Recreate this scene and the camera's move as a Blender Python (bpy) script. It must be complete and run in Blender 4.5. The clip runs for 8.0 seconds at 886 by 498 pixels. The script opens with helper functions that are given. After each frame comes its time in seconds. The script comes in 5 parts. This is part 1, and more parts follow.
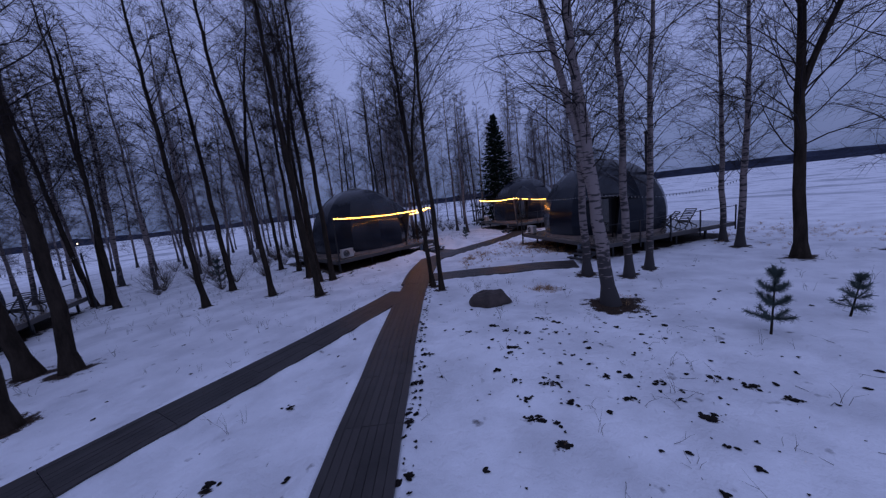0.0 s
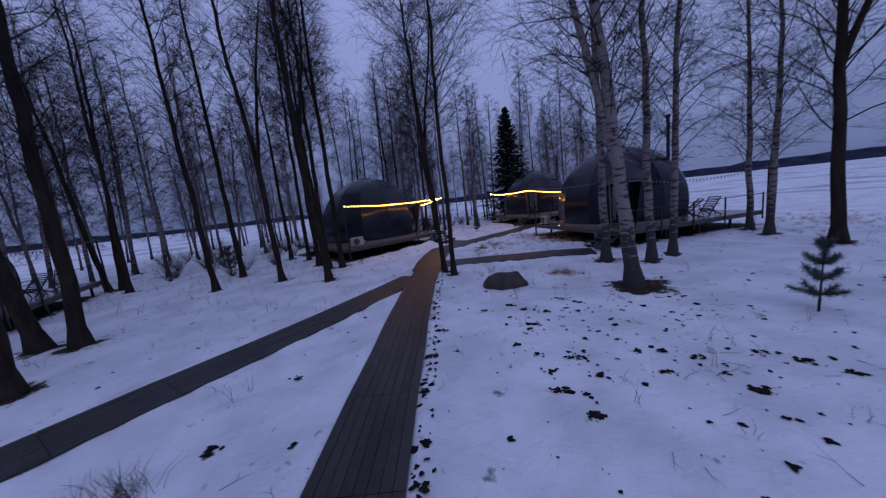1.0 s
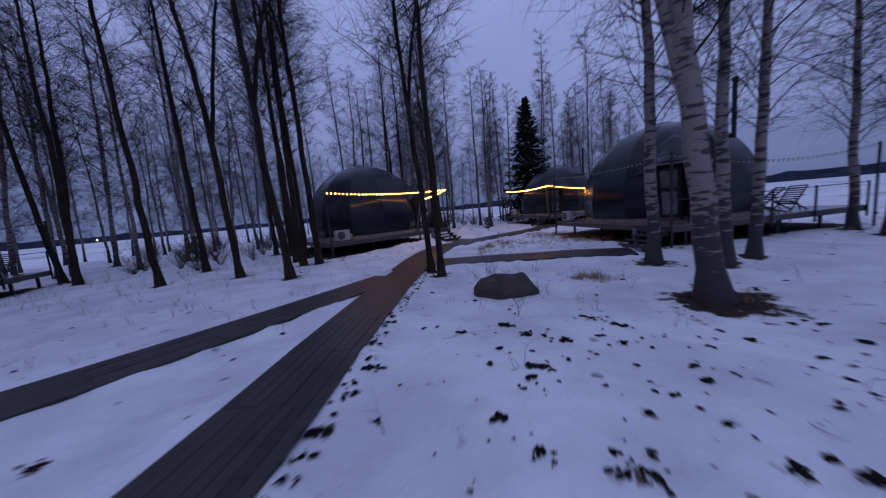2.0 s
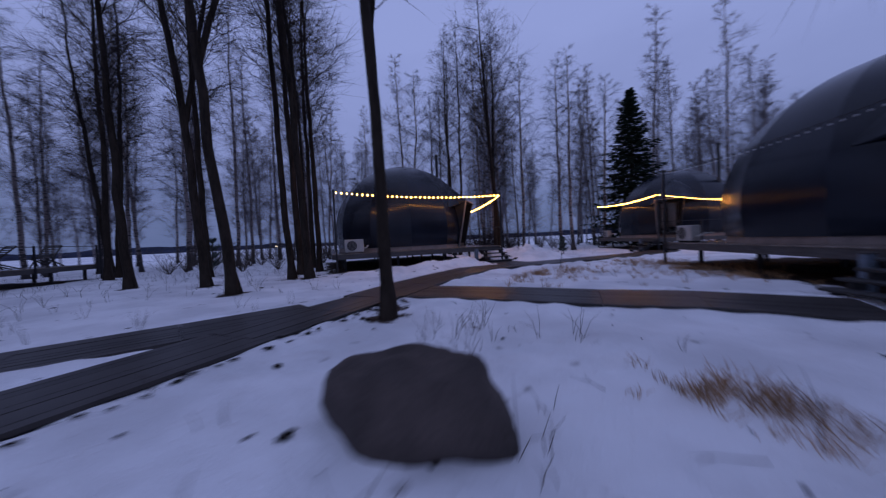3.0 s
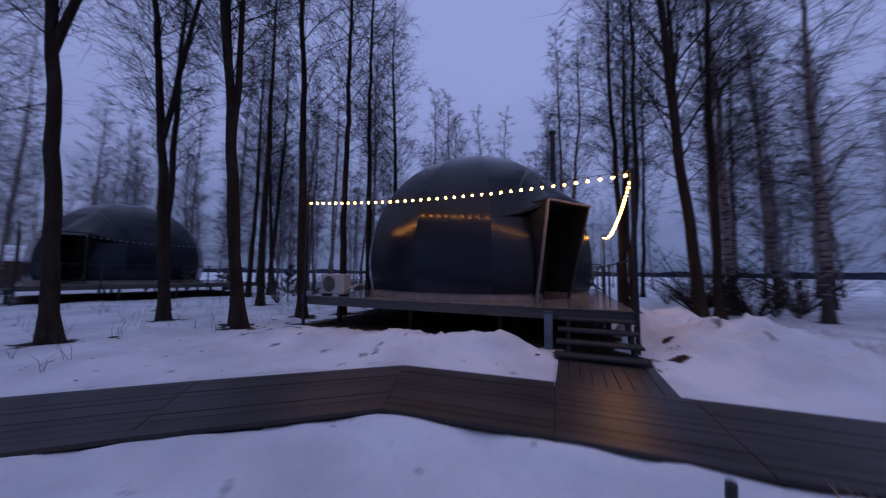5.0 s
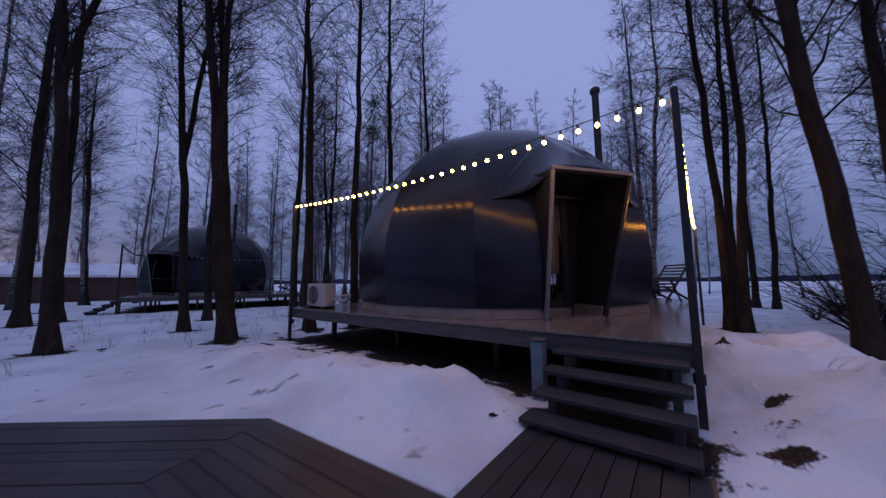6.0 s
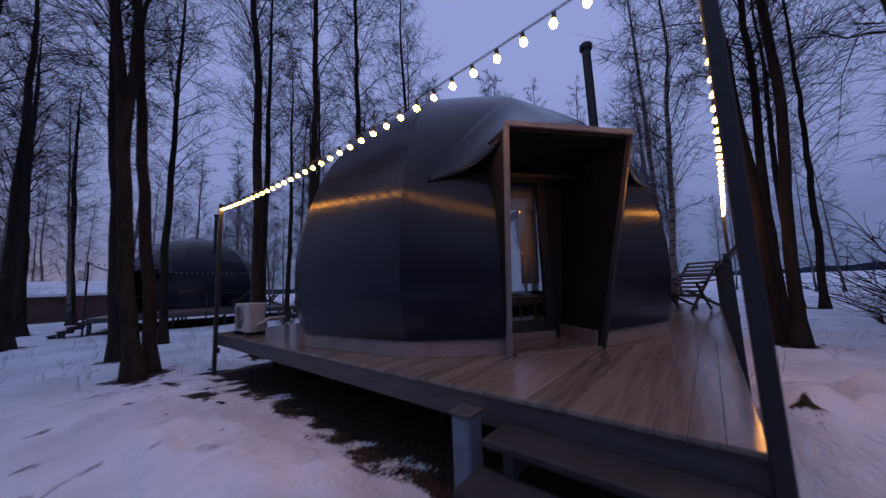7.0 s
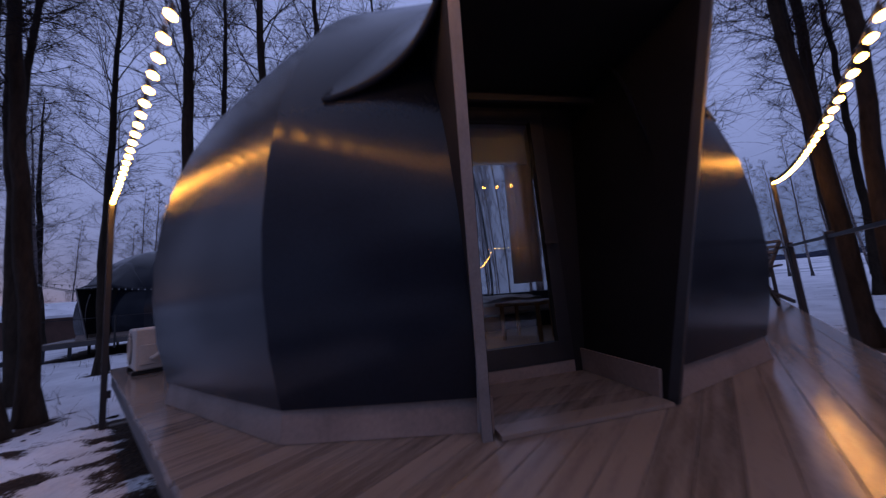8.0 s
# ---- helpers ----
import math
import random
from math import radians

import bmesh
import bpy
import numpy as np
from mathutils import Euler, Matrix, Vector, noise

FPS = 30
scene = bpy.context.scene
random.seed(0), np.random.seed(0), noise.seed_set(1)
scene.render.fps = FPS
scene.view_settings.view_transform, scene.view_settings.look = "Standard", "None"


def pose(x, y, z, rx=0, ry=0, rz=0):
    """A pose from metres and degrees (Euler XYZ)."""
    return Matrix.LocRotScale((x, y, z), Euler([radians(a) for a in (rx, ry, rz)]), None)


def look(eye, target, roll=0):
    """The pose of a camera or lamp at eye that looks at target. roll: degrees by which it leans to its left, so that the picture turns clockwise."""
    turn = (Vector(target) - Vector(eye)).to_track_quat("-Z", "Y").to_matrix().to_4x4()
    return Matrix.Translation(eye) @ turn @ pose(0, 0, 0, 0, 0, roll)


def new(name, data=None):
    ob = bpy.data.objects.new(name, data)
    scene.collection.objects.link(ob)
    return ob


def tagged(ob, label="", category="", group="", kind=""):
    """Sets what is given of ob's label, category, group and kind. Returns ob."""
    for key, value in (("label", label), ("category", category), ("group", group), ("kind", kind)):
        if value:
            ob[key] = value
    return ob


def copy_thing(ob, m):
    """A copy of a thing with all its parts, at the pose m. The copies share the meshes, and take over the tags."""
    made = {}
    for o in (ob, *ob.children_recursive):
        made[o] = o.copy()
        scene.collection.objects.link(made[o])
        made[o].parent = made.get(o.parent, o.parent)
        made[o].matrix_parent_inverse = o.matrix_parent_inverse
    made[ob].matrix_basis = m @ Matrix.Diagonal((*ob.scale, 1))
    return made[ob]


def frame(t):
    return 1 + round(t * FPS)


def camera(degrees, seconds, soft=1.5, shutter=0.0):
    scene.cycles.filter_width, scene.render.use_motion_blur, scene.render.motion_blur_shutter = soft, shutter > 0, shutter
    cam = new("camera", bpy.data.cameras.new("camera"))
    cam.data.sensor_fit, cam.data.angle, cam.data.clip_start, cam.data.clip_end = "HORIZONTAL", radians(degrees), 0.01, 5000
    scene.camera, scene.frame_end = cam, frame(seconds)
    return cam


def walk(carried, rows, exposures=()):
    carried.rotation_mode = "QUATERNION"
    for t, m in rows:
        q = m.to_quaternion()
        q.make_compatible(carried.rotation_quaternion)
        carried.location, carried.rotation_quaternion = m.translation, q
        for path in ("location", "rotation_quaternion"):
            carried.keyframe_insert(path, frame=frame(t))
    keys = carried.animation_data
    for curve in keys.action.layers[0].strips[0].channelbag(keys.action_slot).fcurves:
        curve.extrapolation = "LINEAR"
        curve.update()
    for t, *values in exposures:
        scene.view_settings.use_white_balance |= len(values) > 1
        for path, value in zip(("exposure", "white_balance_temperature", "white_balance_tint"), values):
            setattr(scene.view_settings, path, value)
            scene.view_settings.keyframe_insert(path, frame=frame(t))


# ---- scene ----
cam = camera(109.7, 8.0, soft=1.25, shutter=0.45)
PATH = [
    (0, (5.475, -0.659, 3.703), (4.947, 1.246, 3.398), -6.6),
    (0.5, (5.249, -0.857, 3.624), (4.71, 1.047, 3.334), -6.7),
    (1, (5.162, -0.456, 2.984), (4.582, 1.435, 2.687), -6.3),
    (1.2, (5.219, -0.058, 2.807), (4.617, 1.825, 2.503), -6.2),
    (2.3, (5.257, 4.288, 1.723), (4.458, 6.11, 1.519), -4.5),
    (2.5, (5.343, 5.343, 1.544), (4.44, 7.12, 1.378), -4.1),
    (2.7, (5.381, 6.461, 1.332), (4.357, 8.175, 1.211), -3.7),
    (3, (5.549, 8.265, 1.221), (4.34, 9.857, 1.16), -2.6),
    (3.5, (5.417, 11.206, 1.325), (3.909, 12.518, 1.35), -0.8),
    (4, (4.953, 13.939, 1.513), (3.243, 14.975, 1.587), -0.5),
    (4.5, (4.21, 16.186, 1.565), (2.393, 17.016, 1.668), -0.7),
    (5, (3.395, 18.062, 1.438), (1.432, 18.414, 1.594), 0.6),
    (6.5, (0.873, 20.947, 1.413), (-1.1, 20.698, 1.629), -1.5),
    (7, (0.004, 21.33, 1.568), (-1.964, 21.066, 1.803), -2.4),
    (7.5, (-0.888, 21.579, 1.601), (-2.854, 21.305, 1.844), -3.6),
    (8, (-1.78, 21.633, 1.564), (-3.744, 21.351, 1.816), -5.2),
]
walk(cam, [(t, look(eye, target, roll)) for t, eye, target, roll in PATH])

# ---- world and light ----
world = bpy.data.worlds.new("dusk")
scene.world = world
world.use_nodes = True
wn, wl = world.node_tree.nodes, world.node_tree.links
wn.clear()
w_out = wn.new("ShaderNodeOutputWorld")
w_bg = wn.new("ShaderNodeBackground")
w_sky = wn.new("ShaderNodeTexSky")
w_sky.sky_type = "NISHITA"
w_sky.sun_disc = False
w_sky.sun_elevation = radians(3)
w_sky.sun_rotation = radians(200)
w_co = wn.new("ShaderNodeTexCoord")
w_sep = wn.new("ShaderNodeSeparateXYZ")
w_ramp = wn.new("ShaderNodeValToRGB")
w_map = wn.new("ShaderNodeMapping")
w_map.inputs["Scale"].default_value = (1.6, 1.6, 5.0)
w_noise = wn.new("ShaderNodeTexNoise")
w_noise.inputs["Scale"].default_value = 2.2
w_noise.inputs["Detail"].default_value = 5
w_add = wn.new("ShaderNodeMath")
w_add.operation = "MULTIPLY_ADD"
w_add.inputs[1].default_value = 0.24
w_scale = wn.new("ShaderNodeMix")
w_scale.data_type = "RGBA"
w_scale.inputs[0].default_value = 0.004
e = w_ramp.color_ramp.elements
e[0].position, e[0].color = 0.10, (0.080, 0.118, 0.250, 1)
e[1].position, e[1].color = 0.66, (0.270, 0.325, 0.640, 1)
e.new(0.24).color = (0.145, 0.185, 0.385, 1)
e.new(0.38).color = (0.215, 0.262, 0.525, 1)
wl.new(w_co.outputs["Generated"], w_sep.inputs[0])
wl.new(w_co.outputs["Generated"], w_map.inputs[0])
wl.new(w_map.outputs[0], w_noise.inputs["Vector"])
wl.new(w_noise.outputs[0], w_add.inputs[0])
wl.new(w_sep.outputs[2], w_add.inputs[2])
wl.new(w_add.outputs[0], w_ramp.inputs[0])
wl.new(w_ramp.outputs[0], w_scale.inputs[6])
wl.new(w_sky.outputs[0], w_scale.inputs[7])
wl.new(w_scale.outputs[2], w_bg.inputs[0])
wl.new(w_bg.outputs[0], w_out.inputs[0])
w_bg.inputs[1].default_value = 1.03

sun = new("sun", bpy.data.lights.new("sun", "SUN"))
sun.data.energy, sun.data.angle, sun.data.color = 0.06, radians(60), (0.75, 0.8, 1.0)
sun.matrix_world = look((0, -20, 40), (0, 0, 0))

# ---- materials ----


def mat(name, base, rough=0.7, metal=0.0, var=0.25, scale=6.0, fine=60.0, bump=0.2, spec=0.5, dist=0.01, stretch=(1, 1, 1), coord="Object", island=False, tint=None):
    """A surface with broad and fine variation of colour, roughness and relief."""
    m = bpy.data.materials.new(name)
    m.use_nodes = True
    n, l = m.node_tree.nodes, m.node_tree.links
    p = n["Principled BSDF"]
    p.inputs["Roughness"].default_value, p.inputs["Metallic"].default_value = rough, metal
    p.inputs["Specular IOR Level"].default_value = spec
    co, mp = n.new("ShaderNodeTexCoord"), n.new("ShaderNodeMapping")
    mp.inputs["Scale"].default_value = stretch
    l.new(co.outputs[coord], mp.inputs[0])
    big, small = n.new("ShaderNodeTexNoise"), n.new("ShaderNodeTexNoise")
    big.inputs["Scale"].default_value, small.inputs["Scale"].default_value = scale, fine
    big.inputs["Detail"].default_value = small.inputs["Detail"].default_value = 4
    l.new(mp.outputs[0], big.inputs["Vector"])
    l.new(mp.outputs[0], small.inputs["Vector"])
    s = n.new("ShaderNodeMath")
    s.operation = "MULTIPLY_ADD"
    s.inputs[1].default_value = 0.45
    l.new(small.outputs[0], s.inputs[0])
    l.new(big.outputs[0], s.inputs[2])
    last = s
    if island:
        inf, add = n.new("ShaderNodeObjectInfo"), n.new("ShaderNodeMath")
        add.operation = "MULTIPLY_ADD"
        add.inputs[1].default_value = 0.35
        l.new(inf.outputs["Random"], add.inputs[0])
        l.new(s.outputs[0], add.inputs[2])
        last = add
    r = n.new("ShaderNodeValToRGB")
    lo = [c * (1 - var) for c in base]
    hi = [min(1, c * (1 + var)) for c in (tint or base)]
    r.color_ramp.elements[0].position, r.color_ramp.elements[0].color = 0.5, (*lo, 1)
    r.color_ramp.elements[1].position, r.color_ramp.elements[1].color = 1.0 + (0.2 if island else 0), (*hi, 1)
    if r.color_ramp.elements[1].position > 1:
        r.color_ramp.elements[1].position = 1.0
    l.new(last.outputs[0], r.inputs[0])
    l.new(r.outputs[0], p.inputs["Base Color"])
    b = n.new("ShaderNodeBump")
    b.inputs["Strength"].default_value, b.inputs["Distance"].default_value = bump, dist
    l.new(s.outputs[0], b.inputs["Height"])
    l.new(b.outputs[0], p.inputs["Normal"])
    return m


def snow_material():
    m = bpy.data.materials.new("snow")
    m.use_nodes = True
    n, l = m.node_tree.nodes, m.node_tree.links
    p = n["Principled BSDF"]
    p.inputs["Roughness"].default_value = 0.85
    p.inputs["Specular IOR Level"].default_value = 0.2
    co = n.new("ShaderNodeTexCoord")
    noises = []
    for sc, de in ((0.7, 6), (2.6, 6), (30, 3)):
        t = n.new("ShaderNodeTexNoise")
        t.inputs["Scale"].default_value, t.inputs["Detail"].default_value = sc, de
        l.new(co.outputs["Object"], t.inputs["Vector"])
        noises.append(t)
    r = n.new("ShaderNodeValToRGB")
    r.color_ramp.elements[0].position, r.color_ramp.elements[0].color = 0.36, (0.70, 0.70, 0.72, 1)
    r.color_ramp.elements[1].position, r.color_ramp.elements[1].color = 0.60, (0.89, 0.89, 0.91, 1)
    l.new(noises[0].outputs[0], r.inputs[0])
    # thin cover where straw and soil show through
    r2 = n.new("ShaderNodeValToRGB")
    r2.color_ramp.elements[0].position, r2.color_ramp.elements[0].color = 0.655, (0, 0, 0, 1)
    r2.color_ramp.elements[1].position, r2.color_ramp.elements[1].color = 0.74, (0.75, 0.75, 0.75, 1)
    l.new(noises[1].outputs[0], r2.inputs[0])
    mx = n.new("ShaderNodeMix")
    mx.data_type = "RGBA"
    soil = n.new("ShaderNodeValToRGB")
    soil.color_ramp.elements[0].position, soil.color_ramp.elements[0].color = 0.38, (0.014, 0.010, 0.008, 1)
    soil.color_ramp.elements[1].position, soil.color_ramp.elements[1].color = 0.68, (0.075, 0.044, 0.026, 1)
    l.new(noises[2].outputs[0], soil.inputs[0])
    l.new(soil.outputs[0], mx.inputs[7])
    at = n.new("ShaderNodeAttribute")
    at.attribute_name = "bare"
    k1 = n.new("ShaderNodeMath")
    k1.operation = "MULTIPLY_ADD"
    k1.inputs[1].default_value = 1.5
    l.new(noises[1].outputs[0], k1.inputs[0])
    l.new(at.outputs["Fac"], k1.inputs[2])
    k2 = n.new("ShaderNodeMath")
    k2.operation = "MULTIPLY_ADD"
    k2.inputs[1].default_value = 0.55
    l.new(noises[2].outputs[0], k2.inputs[0])
    l.new(k1.outputs[0], k2.inputs[2])
    k3 = n.new("ShaderNodeMapRange")
    k3.inputs[1].default_value, k3.inputs[2].default_value = 1.50, 1.62
    l.new(k2.outputs[0], k3.inputs[0])
    k4 = n.new("ShaderNodeMath")
    k4.operation = "MAXIMUM"
    l.new(k3.outputs[0], k4.inputs[0])
    l.new(r2.outputs[0], k4.inputs[1])
    l.new(k4.outputs[0], mx.inputs[0])
    l.new(r.outputs[0], mx.inputs[6])
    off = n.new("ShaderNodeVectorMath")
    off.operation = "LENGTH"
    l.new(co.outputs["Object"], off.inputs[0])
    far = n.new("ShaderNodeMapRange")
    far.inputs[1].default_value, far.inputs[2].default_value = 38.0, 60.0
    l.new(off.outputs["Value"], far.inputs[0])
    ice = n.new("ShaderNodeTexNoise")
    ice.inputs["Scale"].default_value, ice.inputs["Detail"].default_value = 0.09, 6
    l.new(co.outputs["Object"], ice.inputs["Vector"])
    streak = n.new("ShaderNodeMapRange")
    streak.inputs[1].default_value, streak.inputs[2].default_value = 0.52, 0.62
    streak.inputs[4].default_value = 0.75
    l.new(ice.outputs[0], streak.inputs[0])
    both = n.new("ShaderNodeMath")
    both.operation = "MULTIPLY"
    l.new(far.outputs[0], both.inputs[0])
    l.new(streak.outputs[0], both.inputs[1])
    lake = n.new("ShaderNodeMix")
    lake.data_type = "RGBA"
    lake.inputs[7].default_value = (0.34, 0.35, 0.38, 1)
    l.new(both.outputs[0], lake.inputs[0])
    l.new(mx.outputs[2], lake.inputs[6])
    l.new(lake.outputs[2], p.inputs["Base Color"])
    a = n.new("ShaderNodeMath")
    a.operation = "MULTIPLY_ADD"
    a.inputs[1].default_value = 0.12
    l.new(noises[2].outputs[0], a.inputs[0])
    l.new(noises[1].outputs[0], a.inputs[2])
    b = n.new("ShaderNodeBump")
    b.inputs["Strength"].default_value, b.inputs["Distance"].default_value = 0.75, 0.14
    l.new(a.outputs[0], b.inputs["Height"])
    l.new(b.outputs[0], p.inputs["Normal"])
    return m


def birch_material():
    m = bpy.data.materials.new("birch_bark")
    m.use_nodes = True
    n, l = m.node_tree.nodes, m.node_tree.links
    p = n["Principled BSDF"]
    p.inputs["Roughness"].default_value = 0.75
    co = n.new("ShaderNodeTexCoord")
    mp = n.new("ShaderNodeMapping")
    mp.inputs["Scale"].default_value = (2.2, 2.2, 9.0)
    l.new(co.outputs["Object"], mp.inputs[0])
    marks = n.new("ShaderNodeTexNoise")
    marks.inputs["Scale"].default_value, marks.inputs["Detail"].default_value = 1.5, 5
    l.new(mp.outputs[0], marks.inputs["Vector"])
    sep = n.new("ShaderNodeSeparateXYZ")
    l.new(co.outputs["Object"], sep.inputs[0])
    low = n.new("ShaderNodeMapRange")
    low.inputs[1].default_value, low.inputs[2].default_value = 0.0, 2.2
    low.inputs[3].default_value, low.inputs[4].default_value = 0.34, 0.0
    l.new(sep.outputs[2], low.inputs[0])
    add = n.new("ShaderNodeMath")
    l.new(marks.outputs[0], add.inputs[0])
    l.new(low.outputs[0], add.inputs[1])
    r = n.new("ShaderNodeValToRGB")
    r.color_ramp.elements[0].position, r.color_ramp.elements[0].color = 0.535, (0.22, 0.18, 0.17, 1)
    r.color_ramp.elements[1].position, r.color_ramp.elements[1].color = 0.60, (0.035, 0.03, 0.03, 1)
    l.new(add.outputs[0], r.inputs[0])
    l.new(r.outputs[0], p.inputs["Base Color"])
    b = n.new("ShaderNodeBump")
    b.inputs["Strength"].default_value, b.inputs["Distance"].default_value = 0.6, 0.015
    b.invert = True
    l.new(marks.outputs[0], b.inputs["Height"])
    l.new(b.outputs[0], p.inputs["Normal"])
    return m


def glow(name, colour, strength):
    m = bpy.data.materials.new(name)
    m.use_nodes = True
    p = m.node_tree.nodes["Principled BSDF"]
    p.inputs["Emission Color"].default_value = (*colour, 1)
    p.inputs["Emission Strength"].default_value = strength
    return m


SNOW = snow_material()
BIRCH = birch_material()
BARK = mat("dark_bark", (0.034, 0.026, 0.020), 0.95, spec=0.1, var=0.5, scale=5, fine=26, bump=0.9, dist=0.03, stretch=(1, 1, 0.25))
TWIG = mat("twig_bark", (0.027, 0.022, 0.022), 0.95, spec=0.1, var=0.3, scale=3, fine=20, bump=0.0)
# Paler copy of the twig bark: distance haze is put into its colour.
HAZED_TWIG = mat("hazed_twig_bark", (0.13, 0.115, 0.125), 0.95, spec=0.1, var=0.3, scale=1, fine=8, bump=0.0)
NEEDLE = mat("spruce_needles", (0.010, 0.018, 0.012), 0.9, spec=0.1, var=0.5, scale=1.5, fine=20, bump=0.0)
PINE = mat("pine_needles", (0.085, 0.115, 0.105), 0.85, spec=0.2, var=0.4, scale=3, fine=30, bump=0.0)
SHELL = mat("dome_membrane", (0.010, 0.013, 0.021), 0.22, var=0.3, scale=0.9, fine=45, bump=0.06, dist=0.004, spec=0.28)
TRIM = mat("grey_trim", (0.20, 0.19, 0.19), 0.5, var=0.25, scale=4, fine=70, bump=0.1, dist=0.003)
BLACK = mat("black_metal", (0.014, 0.014, 0.016), 0.45, var=0.4, scale=6, fine=80, bump=0.1, dist=0.002)
PORCH = mat("dark_porch_panel", (0.012, 0.012, 0.013), 0.6, spec=0.25, var=0.35, scale=2, fine=40, bump=0.1, dist=0.003)
DECK = mat("deck_board", (0.155, 0.128, 0.106), 0.15, var=0.5, scale=2.5, fine=30, bump=0.2, dist=0.003, stretch=(8, 0.6, 1), island=True)
FASCIA = mat("weathered_fascia", (0.070, 0.064, 0.062), 0.6, var=0.3, scale=3, fine=30, bump=0.3, dist=0.004, stretch=(1, 8, 8))
WALK = mat("walkway_board", (0.034, 0.029, 0.027), 0.4, spec=0.35, var=0.45, scale=2.0, fine=24, bump=0.35, dist=0.006, island=True)
STEP = mat("stair_board", (0.030, 0.029, 0.030), 0.6, var=0.35, scale=3, fine=40, bump=0.3, dist=0.004)
PLINTH = mat("pale_plinth", (0.24, 0.19, 0.165), 0.6, var=0.25, scale=3, fine=40, bump=0.2, dist=0.003)
WHITE = mat("white_enamel", (0.42, 0.40, 0.37), 0.5, var=0.12, scale=3, fine=50, bump=0.08, dist=0.002)
BLUE = mat("blue_grey_post", (0.13, 0.17, 0.22), 0.5, var=0.35, scale=6, fine=50, bump=0.2, dist=0.003)
ROCK = mat("granite", (0.066, 0.050, 0.044), 0.9, var=0.45, scale=3, fine=35, bump=0.8, dist=0.03)
CLOD = mat("dead_leaf", (0.016, 0.013, 0.012), 0.95, spec=0.1, var=0.5, scale=6, fine=40, bump=0.3)
STRAW = mat("dry_grass", (0.42, 0.25, 0.125), 0.85, var=0.4, scale=2, fine=20, bump=0.0)
WEED = mat("dry_weed", (0.085, 0.065, 0.055), 0.85, var=0.4, scale=2, fine=20, bump=0.0)
WOOD = mat("lounger_wood", (0.040, 0.034, 0.030), 0.6, var=0.35, scale=4, fine=40, bump=0.2, dist=0.003)
INNER = mat("inner_lining", (0.70, 0.67, 0.63), 0.8, var=0.15, scale=2, fine=30, bump=0.1)
CLOTH = mat("curtain_cloth", (0.62, 0.60, 0.58), 0.9, var=0.12, scale=3, fine=60, bump=0.2)
HONEY = mat("pine_furniture", (0.42, 0.24, 0.08), 0.5, var=0.3, scale=3, fine=40, bump=0.1)
# Blue-grey haze over the lake is mixed into this forest colour.
HAZED_FOREST = mat("hazed_far_forest", (0.045, 0.052, 0.078), 0.95, spec=0.05, var=0.4, scale=0.05, fine=0.6, bump=0.0)
SHED = mat("rust_wall", (0.10, 0.055, 0.042), 0.85, var=0.3, scale=1, fine=12, bump=0.2)
BULB = glow("lit_bulb", (1.0, 0.40, 0.06), 60.0)
UNLIT = mat("unlit_bulb", (0.45, 0.45, 0.45), 0.2, var=0.1, scale=5, fine=50, bump=0.0)
FARLAMP = glow("far_lamp", (1.0, 0.75, 0.45), 5.0)
GLASS = bpy.data.materials.new("door_glass")
GLASS.use_nodes = True
gp = GLASS.node_tree.nodes["Principled BSDF"]
gp.inputs["Roughness"].default_value, gp.inputs["Transmission Weight"].default_value, gp.inputs["IOR"].default_value = 0.02, 1.0, 1.5

# ---- mesh helpers ----


def part(name, bm, material, parent=None, label="", smooth=False):
    me = bpy.data.meshes.new(name)
    if smooth:
        for f in bm.faces:
            f.smooth = True
    bm.to_mesh(me)
    bm.free()
    me.materials.append(material)
    ob = new(name, me)
    ob.parent = parent
    if label:
        ob["label"] = label
    return ob


def share(name, me, parent, m):
    """Another piece on the same mesh."""
    ob = new(name, me)
    ob.parent = parent
    ob.matrix_basis = m
    return ob


def thing(name, m, label, category, group="", kind=""):
    ob = new(name)
    ob.matrix_world = m
    return tagged(ob, label, category, group, kind)


def box(bm, lo, hi, bevel=0.0):
    """A box between two corners, its edges bevelled."""
    vs = [bm.verts.new((x, y, z)) for z in (lo[2], hi[2]) for y in (lo[1], hi[1]) for x in (lo[0], hi[0])]
    fs = [bm.faces.new([vs[i] for i in q]) for q in ((0, 2, 3, 1), (4, 5, 7, 6), (0, 1, 5, 4), (2, 6, 7, 3), (0, 4, 6, 2), (1, 3, 7, 5))]
    if bevel:
        bmesh.ops.bevel(bm, geom=list({ed for f in fs for ed in f.edges}), offset=bevel, segments=1, affect="EDGES")
    return bm


def boxed(lo, hi, bevel=0.0):
    return box(bmesh.new(), lo, hi, bevel)


def bar(bm, a, b, w, h, up=(0, 0, 1)):
    """A squared bar from a to b, w across and h deep."""
    a, b = Vector(a), Vector(b)
    d = (b - a).normalized()
    s = d.cross(Vector(up))
    s = s.normalized() if s.length > 1e-4 else Vector((1, 0, 0))
    u = s.cross(d)
    vs = [bm.verts.new(p + s * sx * w / 2 + u * sy * h / 2) for p in (a, b) for sx, sy in ((-1, -1), (1, -1), (1, 1), (-1, 1))]
    for q in ((3, 2, 1, 0), (4, 5, 6, 7), (0, 1, 5, 4), (1, 2, 6, 5), (2, 3, 7, 6), (3, 0, 4, 7)):
        bm.faces.new([vs[i] for i in q])
    return bm


